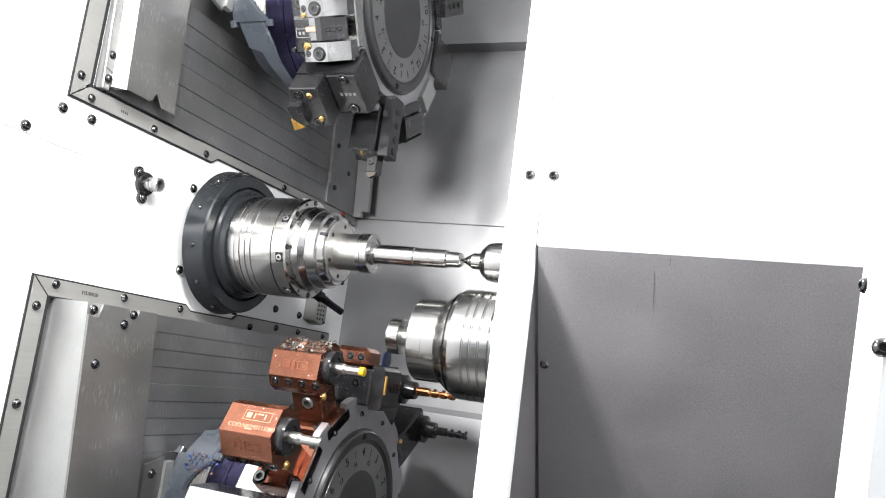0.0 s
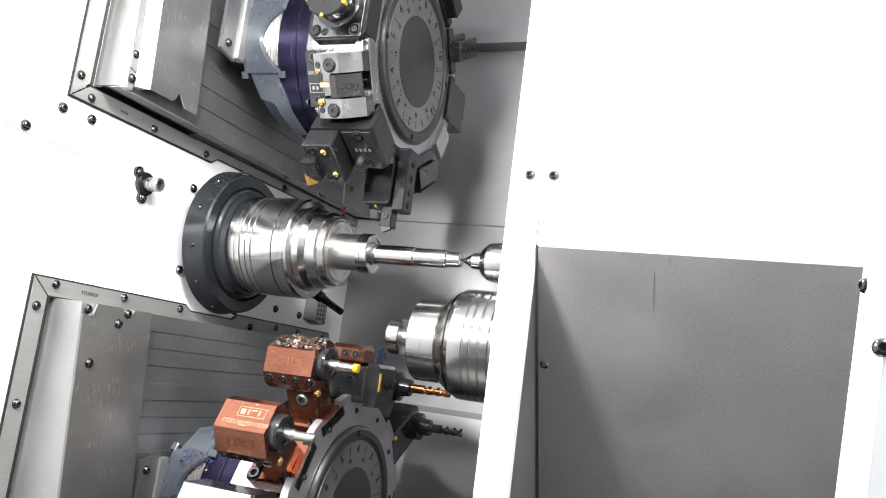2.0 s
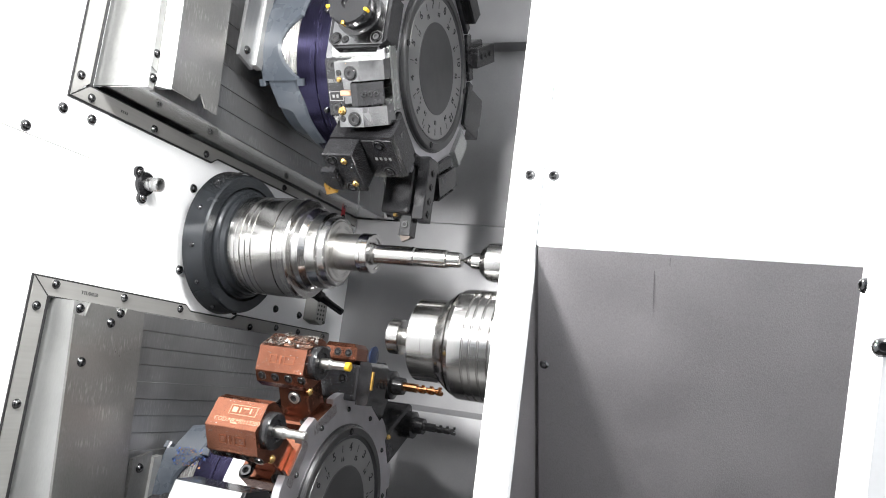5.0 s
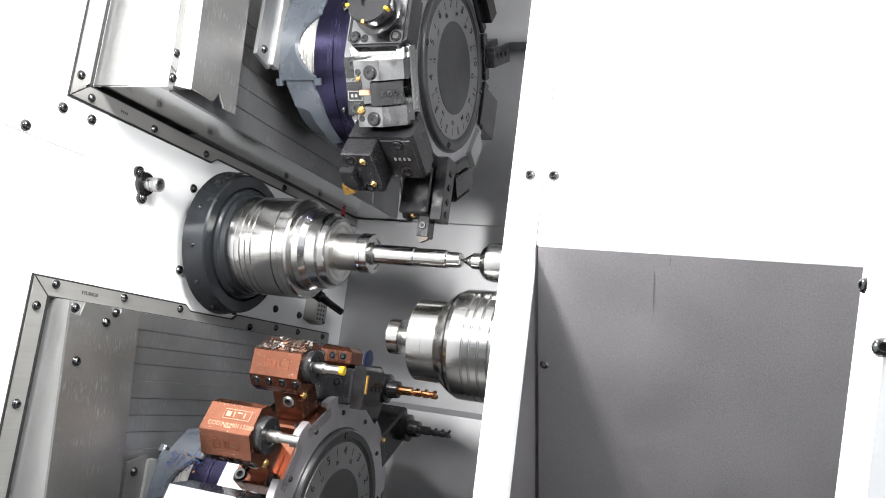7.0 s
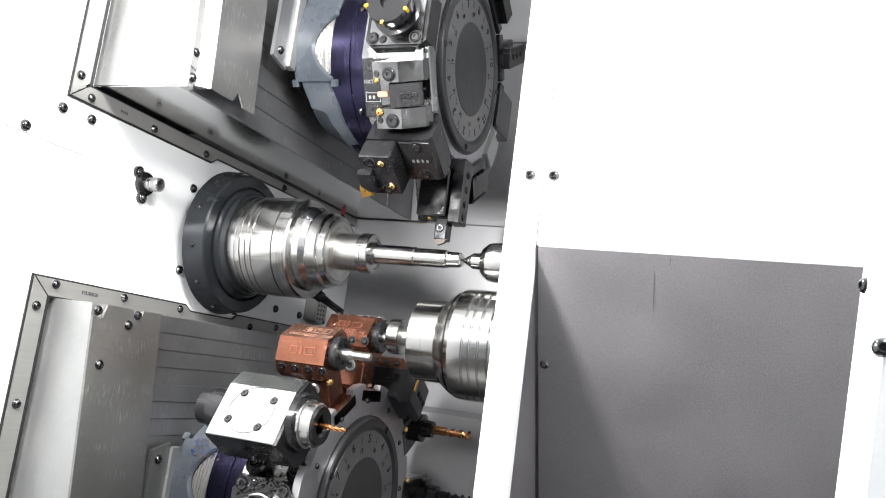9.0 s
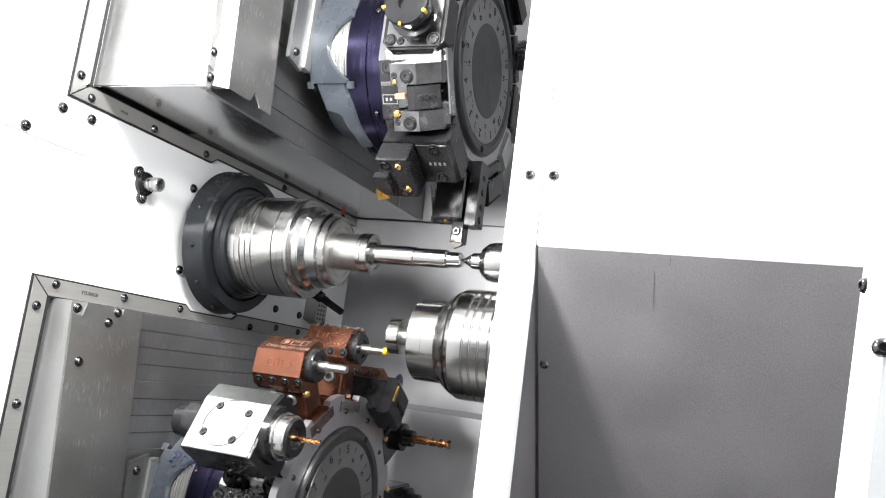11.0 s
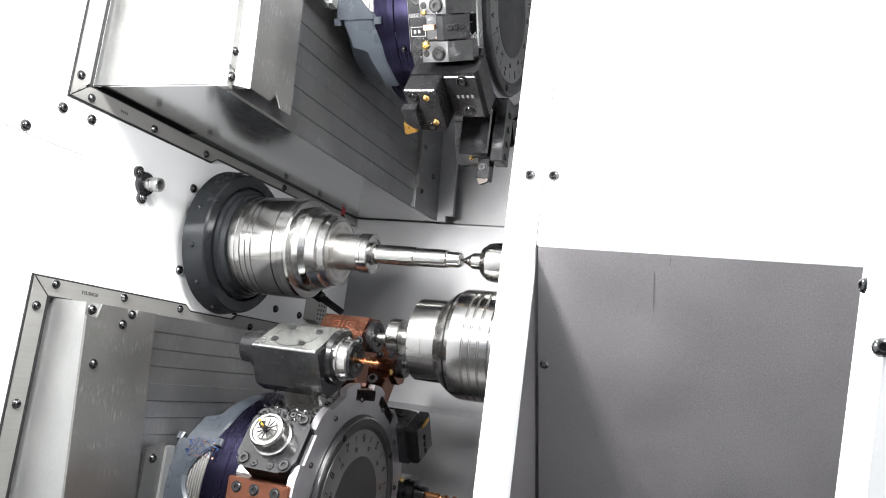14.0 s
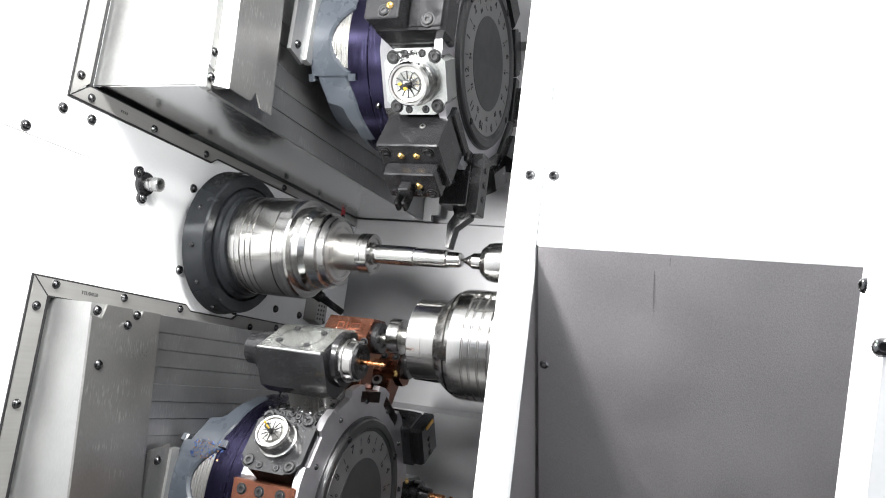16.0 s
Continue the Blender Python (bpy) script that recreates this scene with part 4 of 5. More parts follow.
def blank_tool(turret, th, kind=0):
    h = tool_base(turret, th)
    h.name = "tool_holder"
    bm = B()
    if kind == 0:
        prism(bm, [(-0.10, 0.185), (0.004, 0.185), (0.006, 0.216), (-0.03, 0.232), (-0.10, 0.226)], "y", -0.030, 0.034, th)
    elif kind == 1:
        prism(bm, [(-0.09, 0.185), (-0.004, 0.185), (0.012, 0.200), (0.012, 0.228), (-0.09, 0.228)], "y", -0.026, 0.030, th)
    else:
        prism(bm, [(-0.10, 0.185), (-0.012, 0.185), (-0.012, 0.210), (-0.10, 0.210)], "y", -0.036, 0.036, th)
    part("block", bm, BLACK, h)
    for x in (-0.075, -0.045):
        sub_bolt(h, (x, 0.0, 0.23 if kind == 0 else (0.228 if kind == 1 else 0.210)), 0.007, th)


def boring_tool(turret, th, tip=None):
    """Copper-coloured chamfered boring-bar holder on a narrow leg."""
    bm = B()
    zc = 0.276
    pts = [(-0.041, zc - 0.020), (-0.041, zc - 0.001), (-0.019, zc + 0.030), (0.024, zc + 0.030), (0.036, zc + 0.018), (0.036, zc - 0.020), (0.020, zc - 0.034), (-0.030, zc - 0.034)]
    prism(bm, pts, "x", -0.092, -0.009, th)
    h = part("boring_holder", bm, COPPER, turret, "copper-coloured boring bar holder")
    bm = B()
    box(bm, (-0.068, -0.024, 0.190), (-0.016, 0.020, 0.250), th, 0.002)
    part("leg", bm, COPPER, h)
    bm = B()
    box(bm, (-0.086, -0.040, 0.166), (-0.004, 0.038, 0.190), th, 0.003)
    part("foot", bm, COPPER, h)
    axis = th @ Matrix.Translation((0, 0, zc))
    bm = B()
    lathe(bm, [(-0.010, 0.0), (-0.010, 0.0265), (0.000, 0.0265), (0.003, 0.0245), (0.003, 0.016), (0.001, 0.015), (0.001, 0.0)], axis, 36)
    part("nut", bm, BLACK, h)
    bm = B()
    lathe(bm, [(0.000, 0.0), (0.000, 0.0085), (0.016, 0.0085), (0.020, 0.0066), (0.048, 0.0064), (0.050, 0.005), (0.050, 0.0)], axis, 20)
    part("bar", bm, SATIN, h)
    if tip:
        bm = B()
        lathe(bm, [(0.043, 0.0), (0.043, 0.0069), (0.050, 0.0069), (0.051, 0.005), (0.051, 0.0)], axis, 16)
        part("insert", bm, tip, h)
    for i in range(4):
        sub_bolt(h, (-0.081 + i * 0.023, -0.041, zc - 0.0105), 0.0058, th, FACE_NY)
    sub_bolt(h, (-0.040, -0.024, 0.224), 0.0095, th, FACE_NY, CAPBRIGHT)
    for x in (-0.074, -0.018):
        sub_bolt(h, (x, -0.030, 0.190), 0.0095, th)
    sub_bolt(h, (-0.010, -0.026, 0.240), 0.0065, th, FACE_X, NOZZLE, "nozzle")
    me = text_mesh("COD.NKM0113200", 0.0092, ENGRAVE_LIGHT, 0.0002)
    put("engraving", me, th @ Matrix.Translation((-0.045, -0.008, zc + 0.0301)), h)
    # plain badge outline on the top face and raised marks on the chamfer
    bm = B()
    t = th @ Matrix.Translation((-0.042, 0.009, zc + 0.030))
    for a, b in (((-0.022, -0.0075, 0), (0.022, -0.0068, 0.0003)), ((-0.022, 0.0068, 0), (0.022, 0.0075, 0.0003)), ((-0.022, -0.0075, 0), (-0.0213, 0.0075, 0.0003)), ((0.0213, -0.0075, 0), (0.022, 0.0075, 0.0003)),
                 ((-0.018, -0.004, 0), (-0.010, 0.004, 0.0003)), ((-0.006, -0.004, 0), (-0.004, 0.004, 0.0003)), ((-0.001, 0.002, 0), (0.008, 0.004, 0.0003)), ((0.011, -0.004, 0), (0.013, 0.004, 0.0003)),
                 ((-0.012, -0.0215, 0), (0.0, -0.0200, 0.0003))):
        box(bm, a, b, t)
    part("badge", bm, ENGRAVE_LIGHT, h)
    bm = B()
    cm = th @ Matrix.Translation((-0.046, -0.030, zc + 0.0145)) @ Matrix.Rotation(radians(54.6), 4, "X")
    for u, w in ((-0.024, 0.012), (-0.007, 0.003), (0.001, 0.018)):
        for v in (-0.0062, 0.0050):
            box(bm, (u, v, -0.0002), (u + w, v + 0.0012, 0.0007), cm)
        for x in (u, u + w - 0.0012):
            box(bm, (x, -0.0062, -0.0002), (x + 0.0012, 0.0062, 0.0007), cm)
    part("raised_mark", bm, mat("copper_engraved", (0.22, 0.075, 0.04), 0.4, 0.8, bump=0.02), h)


def axial_head(turret, th):
    """Driven axial head: milled cap on a black body with collet nose and drill."""
    zc = 0.266
    bm = B()
    prism(bm, [(-0.050, zc - 0.030), (-0.050, zc + 0.0325), (0.030, zc + 0.0325), (0.058, zc + 0.020), (0.058, zc - 0.030), (0.040, zc - 0.050), (-0.032, zc - 0.050)], "x", -0.116, 0.000, th)
    h = part("driven_head", bm, BLACK, turret, "driven drilling head with milled aluminium cap")
    bm = B()
    prism(bm, [(-0.050, zc + 0.0326), (-0.050, zc + 0.0348), (-0.0488, zc + 0.036), (0.030, zc + 0.036), (0.058, zc + 0.0238), (0.058, zc + 0.0202), (0.030, zc + 0.0326)], "x", -0.112, -0.004, th)
    part("cap", bm, ALU, h, "bright milled aluminium cap")
    bm = B()
    ringm = th @ Matrix.Translation((-0.060, -0.006, 0)) @ FACE_Z
    lathe(bm, [(zc + 0.0355, 0.0358), (zc + 0.0365, 0.0358), (zc + 0.0365, 0.0351), (zc + 0.0355, 0.0351)], ringm, 64, False)
    part("score", bm, ENGRAVE_SHADE, h)
    for k in range(4):
        a = radians(38 + 90 * k)
        put("cap_screw", CAP, th @ Matrix.Translation((-0.060 + 0.036 * math.cos(a), -0.006 + 0.030 * math.sin(a), zc + 0.0361)) @ FACE_Z @ Matrix.Scale(0.0050, 4), h)
    axis = th @ Matrix.Translation((0, 0.004, zc))
    bm = B()
    lathe(bm, [(-0.162, 0.0), (-0.162, 0.024), (-0.142, 0.025), (-0.141, 0.030), (-0.115, 0.030), (-0.115, 0)], axis, 32)
    part("tail", bm, BLACK, h)
    bm = B()
    lathe(bm, [(-0.001, 0.0), (-0.001, 0.042), (0.008, 0.040), (0.008, 0.0)], axis, 40)
    part("nose_flange", bm, BLACK, h)
    bm = B()
    lathe(bm, [(0.0075, 0.0), (0.0075, 0.034), (0.014, 0.034), (0.015, 0.031), (0.028, 0.031), (0.030, 0.029), (0.030, 0.024)], axis, 48)
    part("clamping_nut", bm, CHROME, h)
    bm = B()
    lathe(bm, [(0.029, 0.0285), (0.034, 0.026), (0.034, 0.016), (0.030, 0.012), (0.030, 0.0)], axis, 40)
    part("collet", bm, BLACK, h)
    drill(h, axis, 0.028, 0.072, 0.0042, 0)
    bm = B()
    box(bm, (-0.085, -0.030, 0.166), (-0.018, 0.034, 0.223), th, 0.003)
    part("foot", bm, SATIN, h)
    for x in (-0.092, -0.022):
        bm = B()
        lathe(bm, [(0.166, 0.017), (0.186, 0.017), (0.190, 0.014), (0.190, 0)], th @ Matrix.Translation((x, -0.034, 0)) @ FACE_Z, 20)
        part("boss", bm, BLACK, h)
    for x in (-0.092, -0.022):
        sub_bolt(h, (x, -0.034, 0.190), 0.0088, th)


def drill_tool(turret, th, material, reach, r=0.008, zc=0.250):
    h = tool_base(turret, th)
    h.name = "drill_holder"
    bm = B()
    box(bm, (-0.10, -0.030, 0.185), (-0.004, 0.030, zc + 0.028), th, 0.004)
    part("block", bm, BLACK, h)
    axis = th @ Matrix.Translation((0, 0, zc))
    bm = B()
    lathe(bm, [(-0.004, 0.0), (-0.004, 0.026), (0.010, 0.026), (0.012, 0.017), (0.03, 0.015), (0.032, 0.0)], axis, 28)
    part("nut", bm, BLACK, h)
    drill(h, th, 0.03, 0.03 + reach, r, zc, material)
    sub_bolt(h, (0.0, -0.028, 0.195), 0.005, th, FACE_X, NOZZLE, "nozzle")


def plate_tool(turret, th):
    """Black block carrying a clamped upright insert, with a copper-coloured cap."""
    h = tool_base(turret, th)
    h.name = "insert_holder"
    bm = B()
    box(bm, (-0.070, -0.040, 0.185), (0.016, 0.040, 0.244), th, 0.003)
    part("block", bm, BLACK, h)
    bm = B()
    prism(bm, [(0.0161, 0.180), (0.034, 0.180), (0.038, 0.186), (0.038, 0.244), (0.034, 0.250), (0.0161, 0.250)], "y", -0.036, 0.030, th)
    part("clamp", bm, BLACK, h)
    bm = B()
    box(bm, (0.0375, -0.034, 0.206), (0.0405, -0.028, 0.236), th, 0.0005)
    part("insert", bm, CARBIDE, h)
    for y in (-0.004, 0.010, 0.024):
        sub_bolt(h, (0.038, y, 0.215), 0.0050, th, FACE_X)
    for x in (-0.05, -0.01):
        sub_bolt(h, (x, -0.04, 0.22), 0.0065, th, FACE_NY)
    bm = B()
    box(bm, (-0.066, -0.022, 0.2441), (-0.004, 0.034, 0.278), th, 0.007)
    part("cap", bm, COPPER, h)
    for x in (-0.056, -0.036, -0.016):
        sub_bolt(h, (x, -0.022, 0.262), 0.0055, th, FACE_NY)
    bm = B()
    lathe(bm, [(0.0, 0.0), (0.0, 0.0155), (0.003, 0.0165), (0.004, 0.0)], th @ Matrix.Translation((0.018, 0.002, 0.262)), 28)
    part("disc_cutter", bm, mat("blued_steel", (0.03, 0.05, 0.12), 0.3, 0.7, bump=0.02), h)


def copper_plate_tool(turret, th):
    h = tool_base(turret, th, COPPER, 0.165, 0.200)
    h.name = "copper_seat"
    for x in (-0.095, -0.065, -0.03):
        for y in (-0.03, 0.03):
            sub_bolt(h, (x, y, 0.200), 0.007, th)


def chips(name, parent, th, a, b, n, size, material, seed=1, round_drops=False):
    """Loose swarf or drops strewn over the box a to b, one joined part."""
    rng = random.Random(seed)
    bm = B()
    for _ in range(n):
        p = Vector([rng.uniform(a[i], b[i]) for i in range(3)])
        r = size * rng.uniform(0.4, 1.3)
        m = th @ Matrix.Translation(p) @ Euler((rng.uniform(-0.5, 0.5), rng.uniform(-0.5, 0.5), rng.uniform(0, 6.3))).to_matrix().to_4x4()
        if round_drops:
            bmesh.ops.create_icosphere(bm, subdivisions=1, radius=r, matrix=m @ Matrix.Diagonal((1, 1, 0.5, 1)))
        else:
            c, w, prev = rng.uniform(0.6, 2.4), r * rng.uniform(0.12, 0.3), None
            for k in range(5):
                u = c * (k / 4 - 0.5)
                ctr = Vector((r * math.sin(u) / max(c, 0.3), 0, r * (1 - math.cos(u)) / max(c, 0.3) * 0.8))
                row = [bm.verts.new(m @ (ctr + Vector((0, y, h)))) for y, h in ((-w, 0), (w, 0.0), (w, 0.0004), (-w, 0.0004))]
                if prev:
                    for q in range(4):
                        bm.faces.new((prev[q], prev[(q + 1) % 4], row[(q + 1) % 4], row[q]))
                else:
                    bm.faces.new(row)
                prev = row
            bm.faces.new(prev[::-1])
    ob = part(name, bm, material, parent)
    return tagged(ob, kind="stuff")


def make_turret(name, label, m, start, way, stations, shift=0.0):
    """A twelve-station disc with its face dial; stations name (angle, tool)."""
    ob = thing(name, label, "turret", m)
    bm = B()
    pts = [(0.172 * math.sin(radians(30 * i + 15)) / math.cos(radians(15)), 0.172 * math.cos(radians(30 * i + 15)) / math.cos(radians(15))) for i in range(12)]
    prism(bm, pts, "x", -0.118, -0.014)
    part("drum", bm, POLISHED, ob)
    bm = B()
    pts = []
    for i in range(12):
        for da, r in ((-15, 0.201), (-8.5, 0.199), (-7.5, 0.189), (7.5, 0.189), (8.5, 0.199)):
            a = radians(30 * i + da)
            pts.append((r * math.sin(a), r * math.cos(a)))
    prism(bm, pts, "x", -0.016, -0.004)
    part("face_plate", bm, PLATE, ob)
    bm = B()
    lathe(bm, [(-0.005, 0.0), (-0.005, 0.1470), (-0.0025, 0.1470), (-0.002, 0.1440), (0.0035, 0.1435), (0.0055, 0.1410), (0.0055, 0.1300), (0.003, 0.1285), (0.001, 0.1240), (0.001, 0.0)], seg=96)
    part("dial_rim", bm, DISC, ob)
    bm = B()
    lathe(bm, [(0.0005, 0.0), (0.0005, 0.1235), (0.0025, 0.1225), (0.0025, 0.0)], seg=96)
    part("dial", bm, DIAL, ob)
    bm = B()
    lathe(bm, [(0.0025, 0.080), (0.0033, 0.079), (0.0033, 0.0)], seg=72)
    part("dial_centre", bm, DISC, ob)
    turn = Matrix(((0, 0, 1, 0), (1, 0, 0, 0), (0, 1, 0, 0), (0, 0, 0, 1)))
    for i in range(12):
        me = text_mesh(str(i + 1), 0.020, ENGRAVE_SHADE)
        put("numeral", me, rot_x(start + way * 30 * i) @ Matrix.Translation((0.0027, 0, 0.109)) @ turn, ob)
        me = text_mesh(str(i + 13), 0.011, ENGRAVE_SHADE)
        put("numeral", me, rot_x(start + way * (30 * i + 15)) @ Matrix.Translation((0.0027, 0, 0.093)) @ turn, ob)
        bm = B()
        box(bm, (0.0025, -0.0006, 0.104), (0.0029, 0.0006, 0.116), rot_x(start + way * (30 * i + 15)))
        part("tick", bm, ENGRAVE_SHADE, ob)
        q = rot_x(30 * i + 5)
        put("bolt", BUTTON, q @ Matrix.Translation((-0.004, 0, 0.171)) @ Matrix.Scale(0.0045, 4), ob)
        if i % 3 == 0:
            put("cap_screw", CAP, q @ Matrix.Translation((0.0055, 0, 0.1355)) @ Matrix.Scale(0.0050, 4), ob)
    for angle, tool, args in stations:
        tool(ob, rot_x(angle) @ Matrix.Translation((shift, 0, 0)), *args)
    return ob


# ---- assembly ----
wall_with_openings()
enclosure()
spindle_guard()
door_post()
main_flange()
CHUCK = chuck("main_chuck", "bright ground collet chuck on the main spindle", AXIS)
WORK = workpiece()
live_centre()
sub_spindle()
wall_fitting()

TURN = Matrix.Identity(4)
UPPER_CARRIAGE = upper_carriage(pose(0.22, 0, 1.268))
LOWER_CARRIAGE = lower_carriage(pose(0.07, 0, 0.953))
UPPER_HOUSING = housing("upper_turret_housing", "grey-blue painted turret housing with violet ring", pose(0.33, 0.045, 1.45), True)
LOWER_HOUSING = housing("lower_turret_housing", "grey-blue painted lower turret housing with violet ring", pose(0.3, 0.045, 0.69), False)
# upper stations: angle 180 points straight down, smaller angles come towards the camera
UPPER_TURRET = make_turret("upper_turret", "dark twelve-station tool turret with numbered dial", pose(0.33, 0.045, 1.45), 210, -1,
                           [(180, turning_tool, ()), (150, face_tool, ()), (120, groove_tool, ()), (90, mill_tool, ()), (60, blank_tool, (2,)), (30, blank_tool, (0,)), (0, blank_tool, (1,)),
                            (330, blank_tool, (0,)), (300, parting_tool, ()), (270, quad_tool, ()), (240, collet_tool, ()), (210, face_tool, (True,))], 0.012)
# lower stations: angle 0 points straight up, larger angles come towards the camera
LOWER_TURRET = make_turret("lower_turret", "dark twelve-station lower turret with copper and black tools", pose(0.3, 0.045, 0.69), -90, 1,
                           [(30, boring_tool, (YELLOW,)), (60, boring_tool, ()), (90, axial_head, ()), (120, collet_tool, (False,)), (150, copper_plate_tool, ()), (180, blank_tool, (0,)),
                            (210, blank_tool, (1,)), (240, blank_tool, (0,)), (270, blank_tool, (2,)), (300, drill_tool, (BLACK, 0.065, 0.008, 0.288)), (330, drill_tool, (DRILLMAT, 0.075)), (0, plate_tool, ())])

# swarf and drops, carried by what they lie on
chips("swarf", LOWER_TURRET, rot_x(30), (-0.086, -0.016, 0.3065), (-0.004, 0.024, 0.3085), 110, 0.0075, GREYCHIP, 3)
chips("drop", LOWER_TURRET, rot_x(60), (-0.088, -0.018, 0.3062), (-0.004, 0.024, 0.3064), 60, 0.0006, WET, 4, True)
chips("drop", LOWER_TURRET, rot_x(30) @ Matrix.Translation((0, -0.030, 0.2905)) @ Matrix.Rotation(radians(54.6), 4, "X"), (-0.088, -0.017, 0.0), (-0.004, 0.017, 0.0002), 50, 0.0006, WET, 5, True)
chips("swarf", LOWER_TURRET, rot_x(90), (-0.11, -0.038, 0.190), (-0.01, 0.034, 0.204), 160, 0.006, BLACK, 6)
chips("swarf", LOWER_TURRET, rot_x(90), (-0.11, -0.038, 0.188), (-0.01, 0.034, 0.206), 110, 0.0035, GREYCHIP, 7)
chips("swarf", LOWER_TURRET, rot_x(120), (-0.105, 0.020, 0.2062), (-0.015, 0.05, 0.210), 70, 0.0055, BLACK, 8)
chips("drop", LOWER_TURRET, rot_x(120), (-0.10, -0.045, 0.2061), (-0.012, 0.045, 0.2063), 90, 0.0006, WET, 9, True)
chips("drop", LOWER_TURRET, rot_x(90), (-0.108, -0.042, 0.3021), (-0.006, 0.028, 0.3023), 70, 0.0006, WET, 10, True)
chips("swarf", LOWER_TURRET, rot_x(0), (-0.088, -0.03, 0.2325), (-0.006, 0.03, 0.235), 50, 0.004, BLUE, 11)
chips("swarf", LOWER_HOUSING, rot_x(66), (-0.228, -0.014, 0.1656), (-0.170, 0.016, 0.1668), 120, 0.0030, BLUE, 12)
chips("swarf", LOWER_HOUSING, rot_x(66), (-0.228, -0.014, 0.1656), (-0.170, 0.016, 0.1668), 55, 0.0030, STRAW, 13)
chips("drop", UPPER_TURRET, rot_x(120) @ Matrix.Translation((0.012, 0, 0)), (-0.083, -0.048, 0.2335), (-0.047, 0.045, 0.2336), 60, 0.0007, WET, 14, True)
chips("drop", UPPER_TURRET, rot_x(150) @ Matrix.Translation((0.012, 0, 0)), (-0.112, -0.039, 0.266), (-0.062, 0.039, 0.2661), 35, 0.0006, WET, 16, True)
chips("drop", UPPER_TURRET, rot_x(240), (-0.09, -0.045, 0.2062), (-0.01, 0.045, 0.2064), 60, 0.0006, WET, 15, True)

FRONT = Matrix.Rotation(radians(90), 4, "X")
chips("drop", LOWER_TURRET, rot_x(90) @ Matrix.Translation((0, -0.0502, 0.266)) @ FRONT, (-0.114, -0.028, 0.0), (-0.002, 0.030, 0.0002), 130, 0.00055, WET, 21, True)
chips("drop", LOWER_TURRET, rot_x(120), (-0.105, -0.046, 0.2061), (-0.010, 0.046, 0.2064), 120, 0.00055, WET, 22, True)
chips("drop", LOWER_TURRET, rot_x(60) @ Matrix.Translation((0, -0.030, 0.2905)) @ Matrix.Rotation(radians(54.6), 4, "X"), (-0.088, -0.017, 0.0), (-0.012, 0.017, 0.0002), 60, 0.00055, WET, 23, True)
chips("drop", LOWER_TURRET, rot_x(0) @ Matrix.Translation((0, -0.0402, 0.215)) @ FRONT, (-0.066, -0.026, 0.0), (0.012, 0.026, 0.0002), 80, 0.00055, WET, 24, True)
chips("drop", UPPER_TURRET, rot_x(120) @ Matrix.Translation((0.012, 0, 0)), (-0.114, -0.044, 0.2041), (-0.086, 0.042, 0.2043), 50, 0.00055, WET, 25, True)
chips("drop", UPPER_TURRET, rot_x(240) @ Matrix.Translation((0.012, 0, 0)), (-0.10, 0.028, 0.2061), (-0.02, 0.046, 0.2064), 90, 0.00055, WET, 26, True)
chips("swarf", UPPER_TURRET, rot_x(240) @ Matrix.Translation((0.012, 0, 0)), (-0.085, 0.030, 0.2062), (-0.045, 0.046, 0.212), 40, 0.006, BLACK, 27)
chips("drop", UPPER_TURRET, rot_x(180) @ Matrix.Translation((0.012, -0.0302, 0.218)) @ FRONT, (-0.064, -0.044, 0.0), (-0.016, 0.044, 0.0002), 50, 0.00055, WET, 28, True)


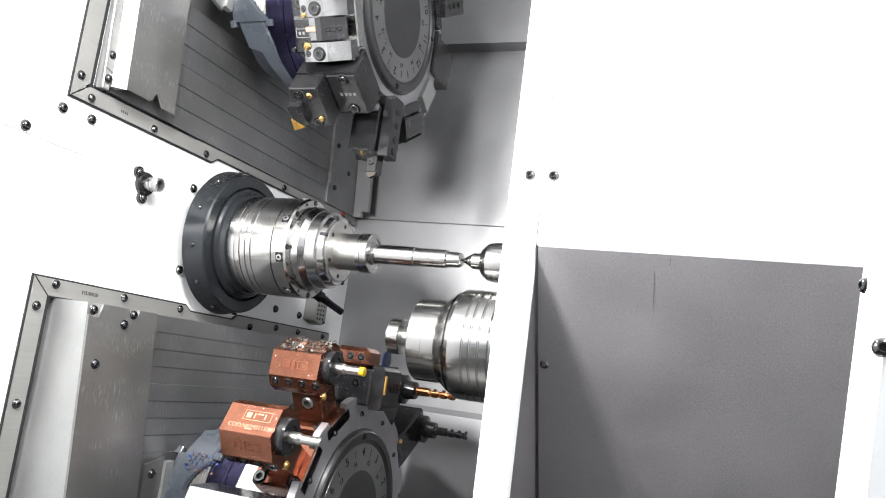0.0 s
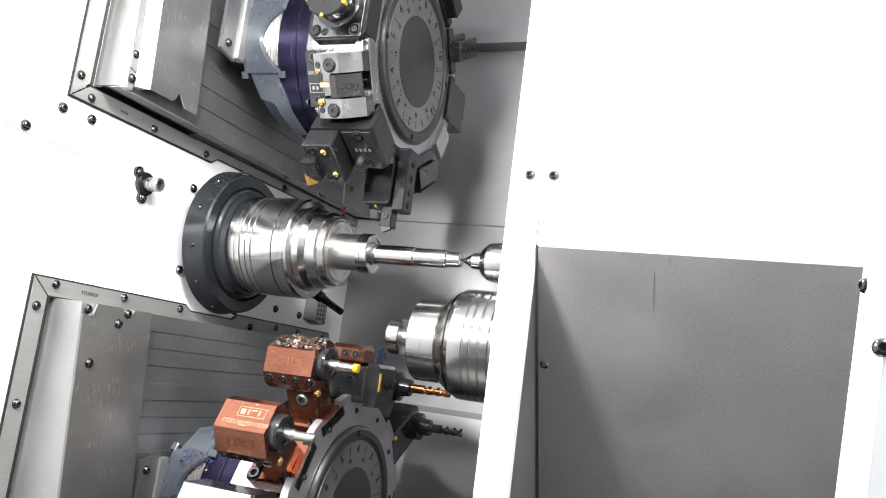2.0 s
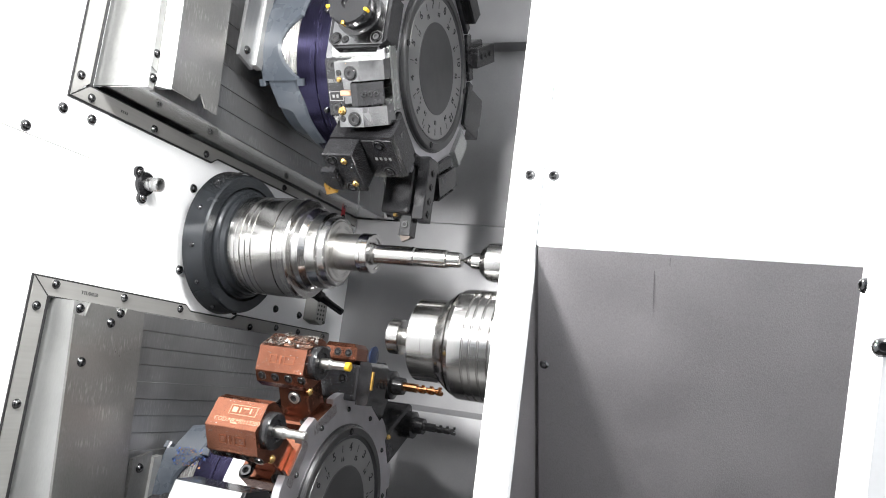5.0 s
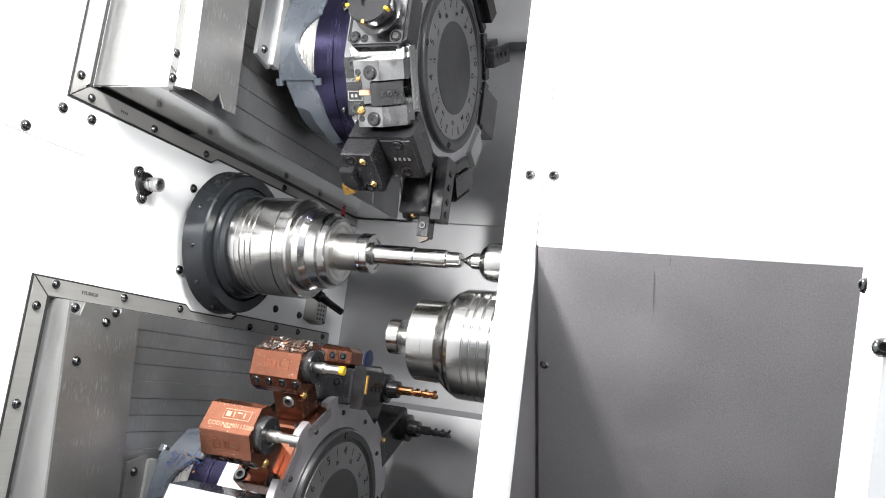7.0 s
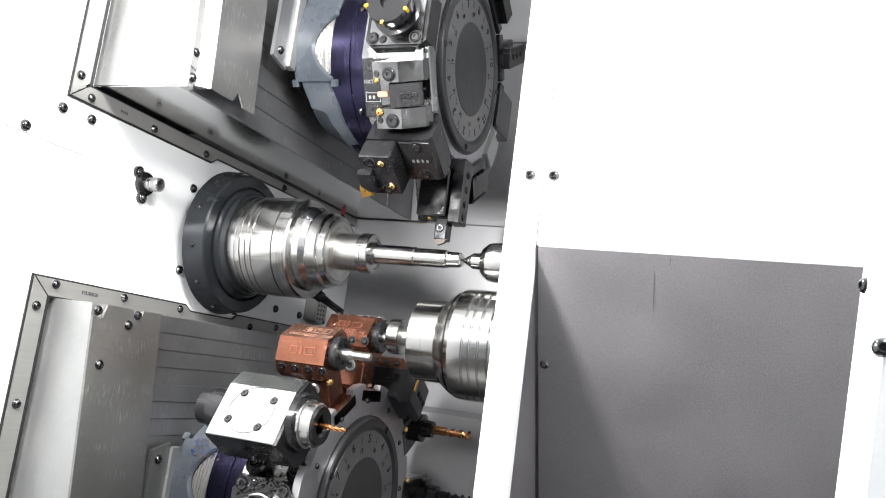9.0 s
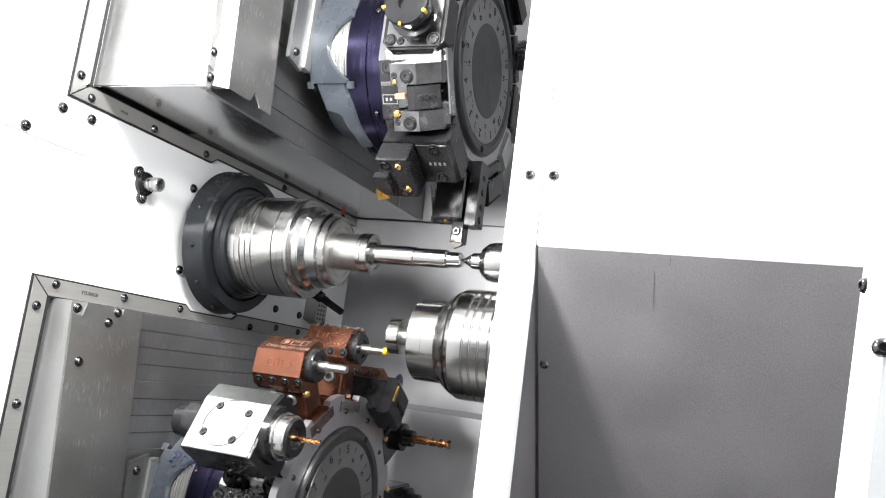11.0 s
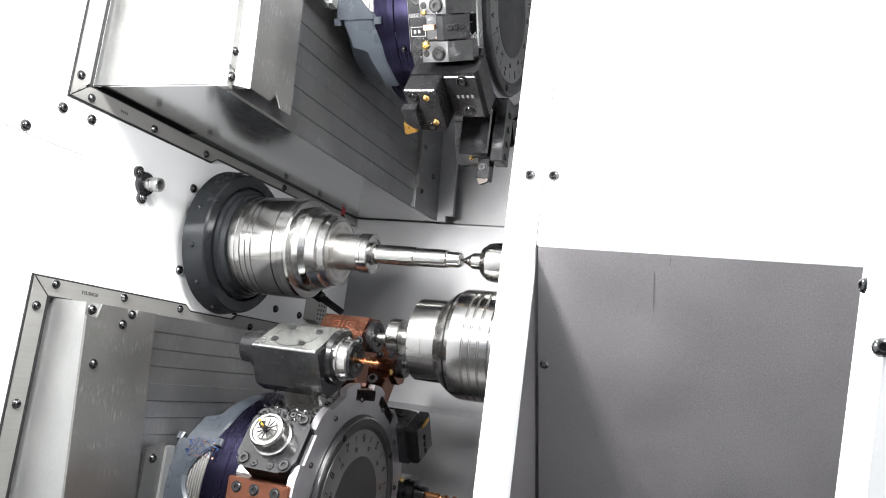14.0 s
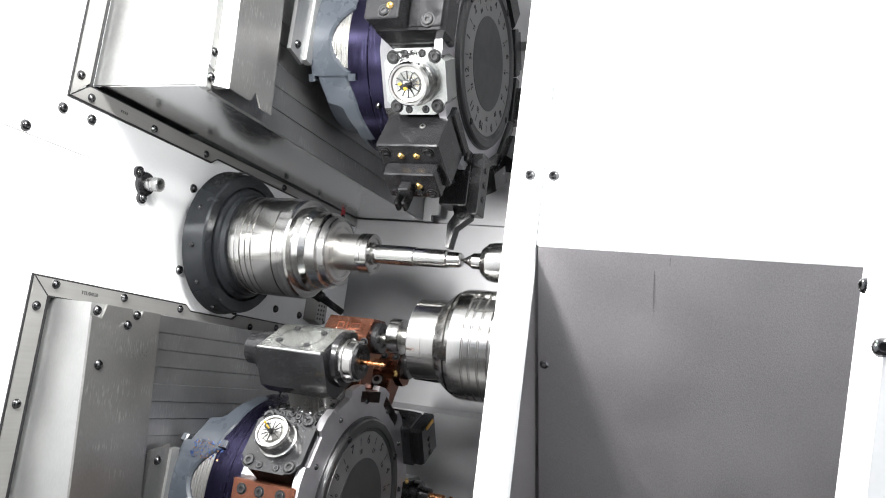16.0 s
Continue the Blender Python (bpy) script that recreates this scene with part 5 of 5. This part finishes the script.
# ---- movement ----
def motions():
    # spindle at rest, then turning
    spin = [(0, AXIS), (0.1, AXIS)]
    for k in range(4, 481):
        spin.append((k / 30, AXIS @ rot_x((k - 3) * 86)))
    walk(CHUCK, spin)
    walk(WORK, spin)
    # upper slide: seconds, face of the carriage, turret x, turret z
    up = [(0, 0.0123, 0.286, 1.5529), (0.5, 0.0382, 0.3097, 1.5525), (0.6, 0.0382, 0.3097, 1.5525), (1, 0.0431, 0.3161, 1.4638), (1.5, 0.0463, 0.3204, 1.4575), (2, 0.0559, 0.3287, 1.4576), (2.5, 0.0637, 0.337, 1.4576), (3, 0.07, 0.3426, 1.4529), (3.5, 0.07, 0.3437, 1.445), (4, 0.0764, 0.3505, 1.4435), (6.5, 0.1196, 0.3924, 1.444), (7, 0.1287, 0.4005, 1.4441), (7.5, 0.1378, 0.4083, 1.4442), (8, 0.1454, 0.4152, 1.4412), (8.5, 0.1544, 0.423, 1.4413), (9, 0.1632, 0.4324, 1.4415), (11.5, 0.2028, 0.4702, 1.4374), (12, 0.2129, 0.4793, 1.4375), (12.5, 0.2201, 0.4869, 1.4376), (13, 0.2286, 0.4933, 1.4346), (13.2, 0.2286, 0.4933, 1.4346), (13.5, 0.2286, 0.4936, 1.5079), (13.7, 0.2286, 0.4933, 1.548), (14, 0.2286, 0.4933, 1.548), (14.05, 0.2286, 0.4933, 1.548), (14.5, 0.2286, 0.4933, 1.548), (15, 0.2286, 0.4933, 1.548), (15.1, 0.2286, 0.4933, 1.548), (15.3, 0.2080, 0.4740, 1.544), (15.5, 0.1941, 0.4623, 1.4755), (15.65, 0.1941, 0.4622, 1.4509), (16, 0.1941, 0.4622, 1.4509)]
    walk(UPPER_CARRIAGE, [(t, pose(c, 0, 1.268)) for t, c, x, z in up])
    walk(UPPER_HOUSING, [(t, pose(x, 0.045, z)) for t, c, x, z in up])
    turn = ((0, 0), (14.33, 0), (14.43, -40), (14.53, -85), (14.63, -118), (14.7, -120), (16, -120))

    def angle(t, keys):
        for (a, p), (b, q) in zip(keys, keys[1:]):
            if t <= b:
                return p + (q - p) * (t - a) / (b - a)
        return keys[-1][1]

    def place(t, rows):
        for p, q in zip(rows, rows[1:]):
            if t <= q[0]:
                f = (t - p[0]) / (q[0] - p[0])
                return [a + (b - a) * f for a, b in zip(p, q)]
        return rows[-1]

    times = sorted({r[0] for r in up} | {k[0] for k in turn})
    walk(UPPER_TURRET, [(t, pose(place(t, up)[2], 0.045, place(t, up)[3]) @ rot_x(angle(t, turn))) for t in times])
    # lower slide
    low = [(0, 0.0673, 0.3305, 0.6675), (0.5, 0.0673, 0.3305, 0.6689), (1, 0.0643, 0.3275, 0.6712), (1.5, 0.061, 0.3242, 0.6719), (2, 0.0567, 0.3199, 0.6711), (2.5, 0.0523, 0.3155, 0.672), (3, 0.049, 0.3122, 0.6712), (3.5, 0.0445, 0.3077, 0.6719), (4, 0.0431, 0.3063, 0.6758), (6.5, 0.0415, 0.3047, 0.6647), (7, 0.0338, 0.297, 0.6649), (7.15, 0.0338, 0.297, 0.6649), (7.5, 0.0338, 0.297, 0.6649), (7.75, 0.0338, 0.297, 0.6649), (8, 0.046, 0.3092, 0.687), (8.35, 0.0748, 0.338, 0.6913), (8.5, 0.0748, 0.338, 0.6913), (9, 0.0748, 0.338, 0.69), (10.6, 0.0748, 0.338, 0.69), (11.1, 0.0338, 0.297, 0.6649), (11.5, 0.0338, 0.297, 0.6649), (12, 0.0338, 0.297, 0.6649), (12.5, 0.0338, 0.297, 0.6649), (12.65, 0.0338, 0.297, 0.6649), (13, 0.0643, 0.3275, 0.6898), (13.5, 0.0643, 0.3275, 0.6898), (14, 0.0643, 0.3275, 0.6898), (14.5, 0.0734, 0.3366, 0.6885), (15, 0.0687, 0.3319, 0.688), (15.5, 0.0643, 0.3275, 0.6885), (16, 0.0734, 0.3366, 0.6885)]
    walk(LOWER_CARRIAGE, [(t, pose(c, 0, 0.953)) for t, c, x, z in low])
    walk(LOWER_HOUSING, [(t, pose(x, 0.045, z)) for t, c, x, z in low])
    index = ((0, 0), (7.13, 0), (7.3, -30), (11.83, -30), (11.98, -60), (16, -60))
    times = sorted({r[0] for r in low} | {k[0] for k in index})
    walk(LOWER_TURRET, [(t, pose(place(t, low)[2], 0.045, place(t, low)[3]) @ rot_x(angle(t, index))) for t in times])


motions()
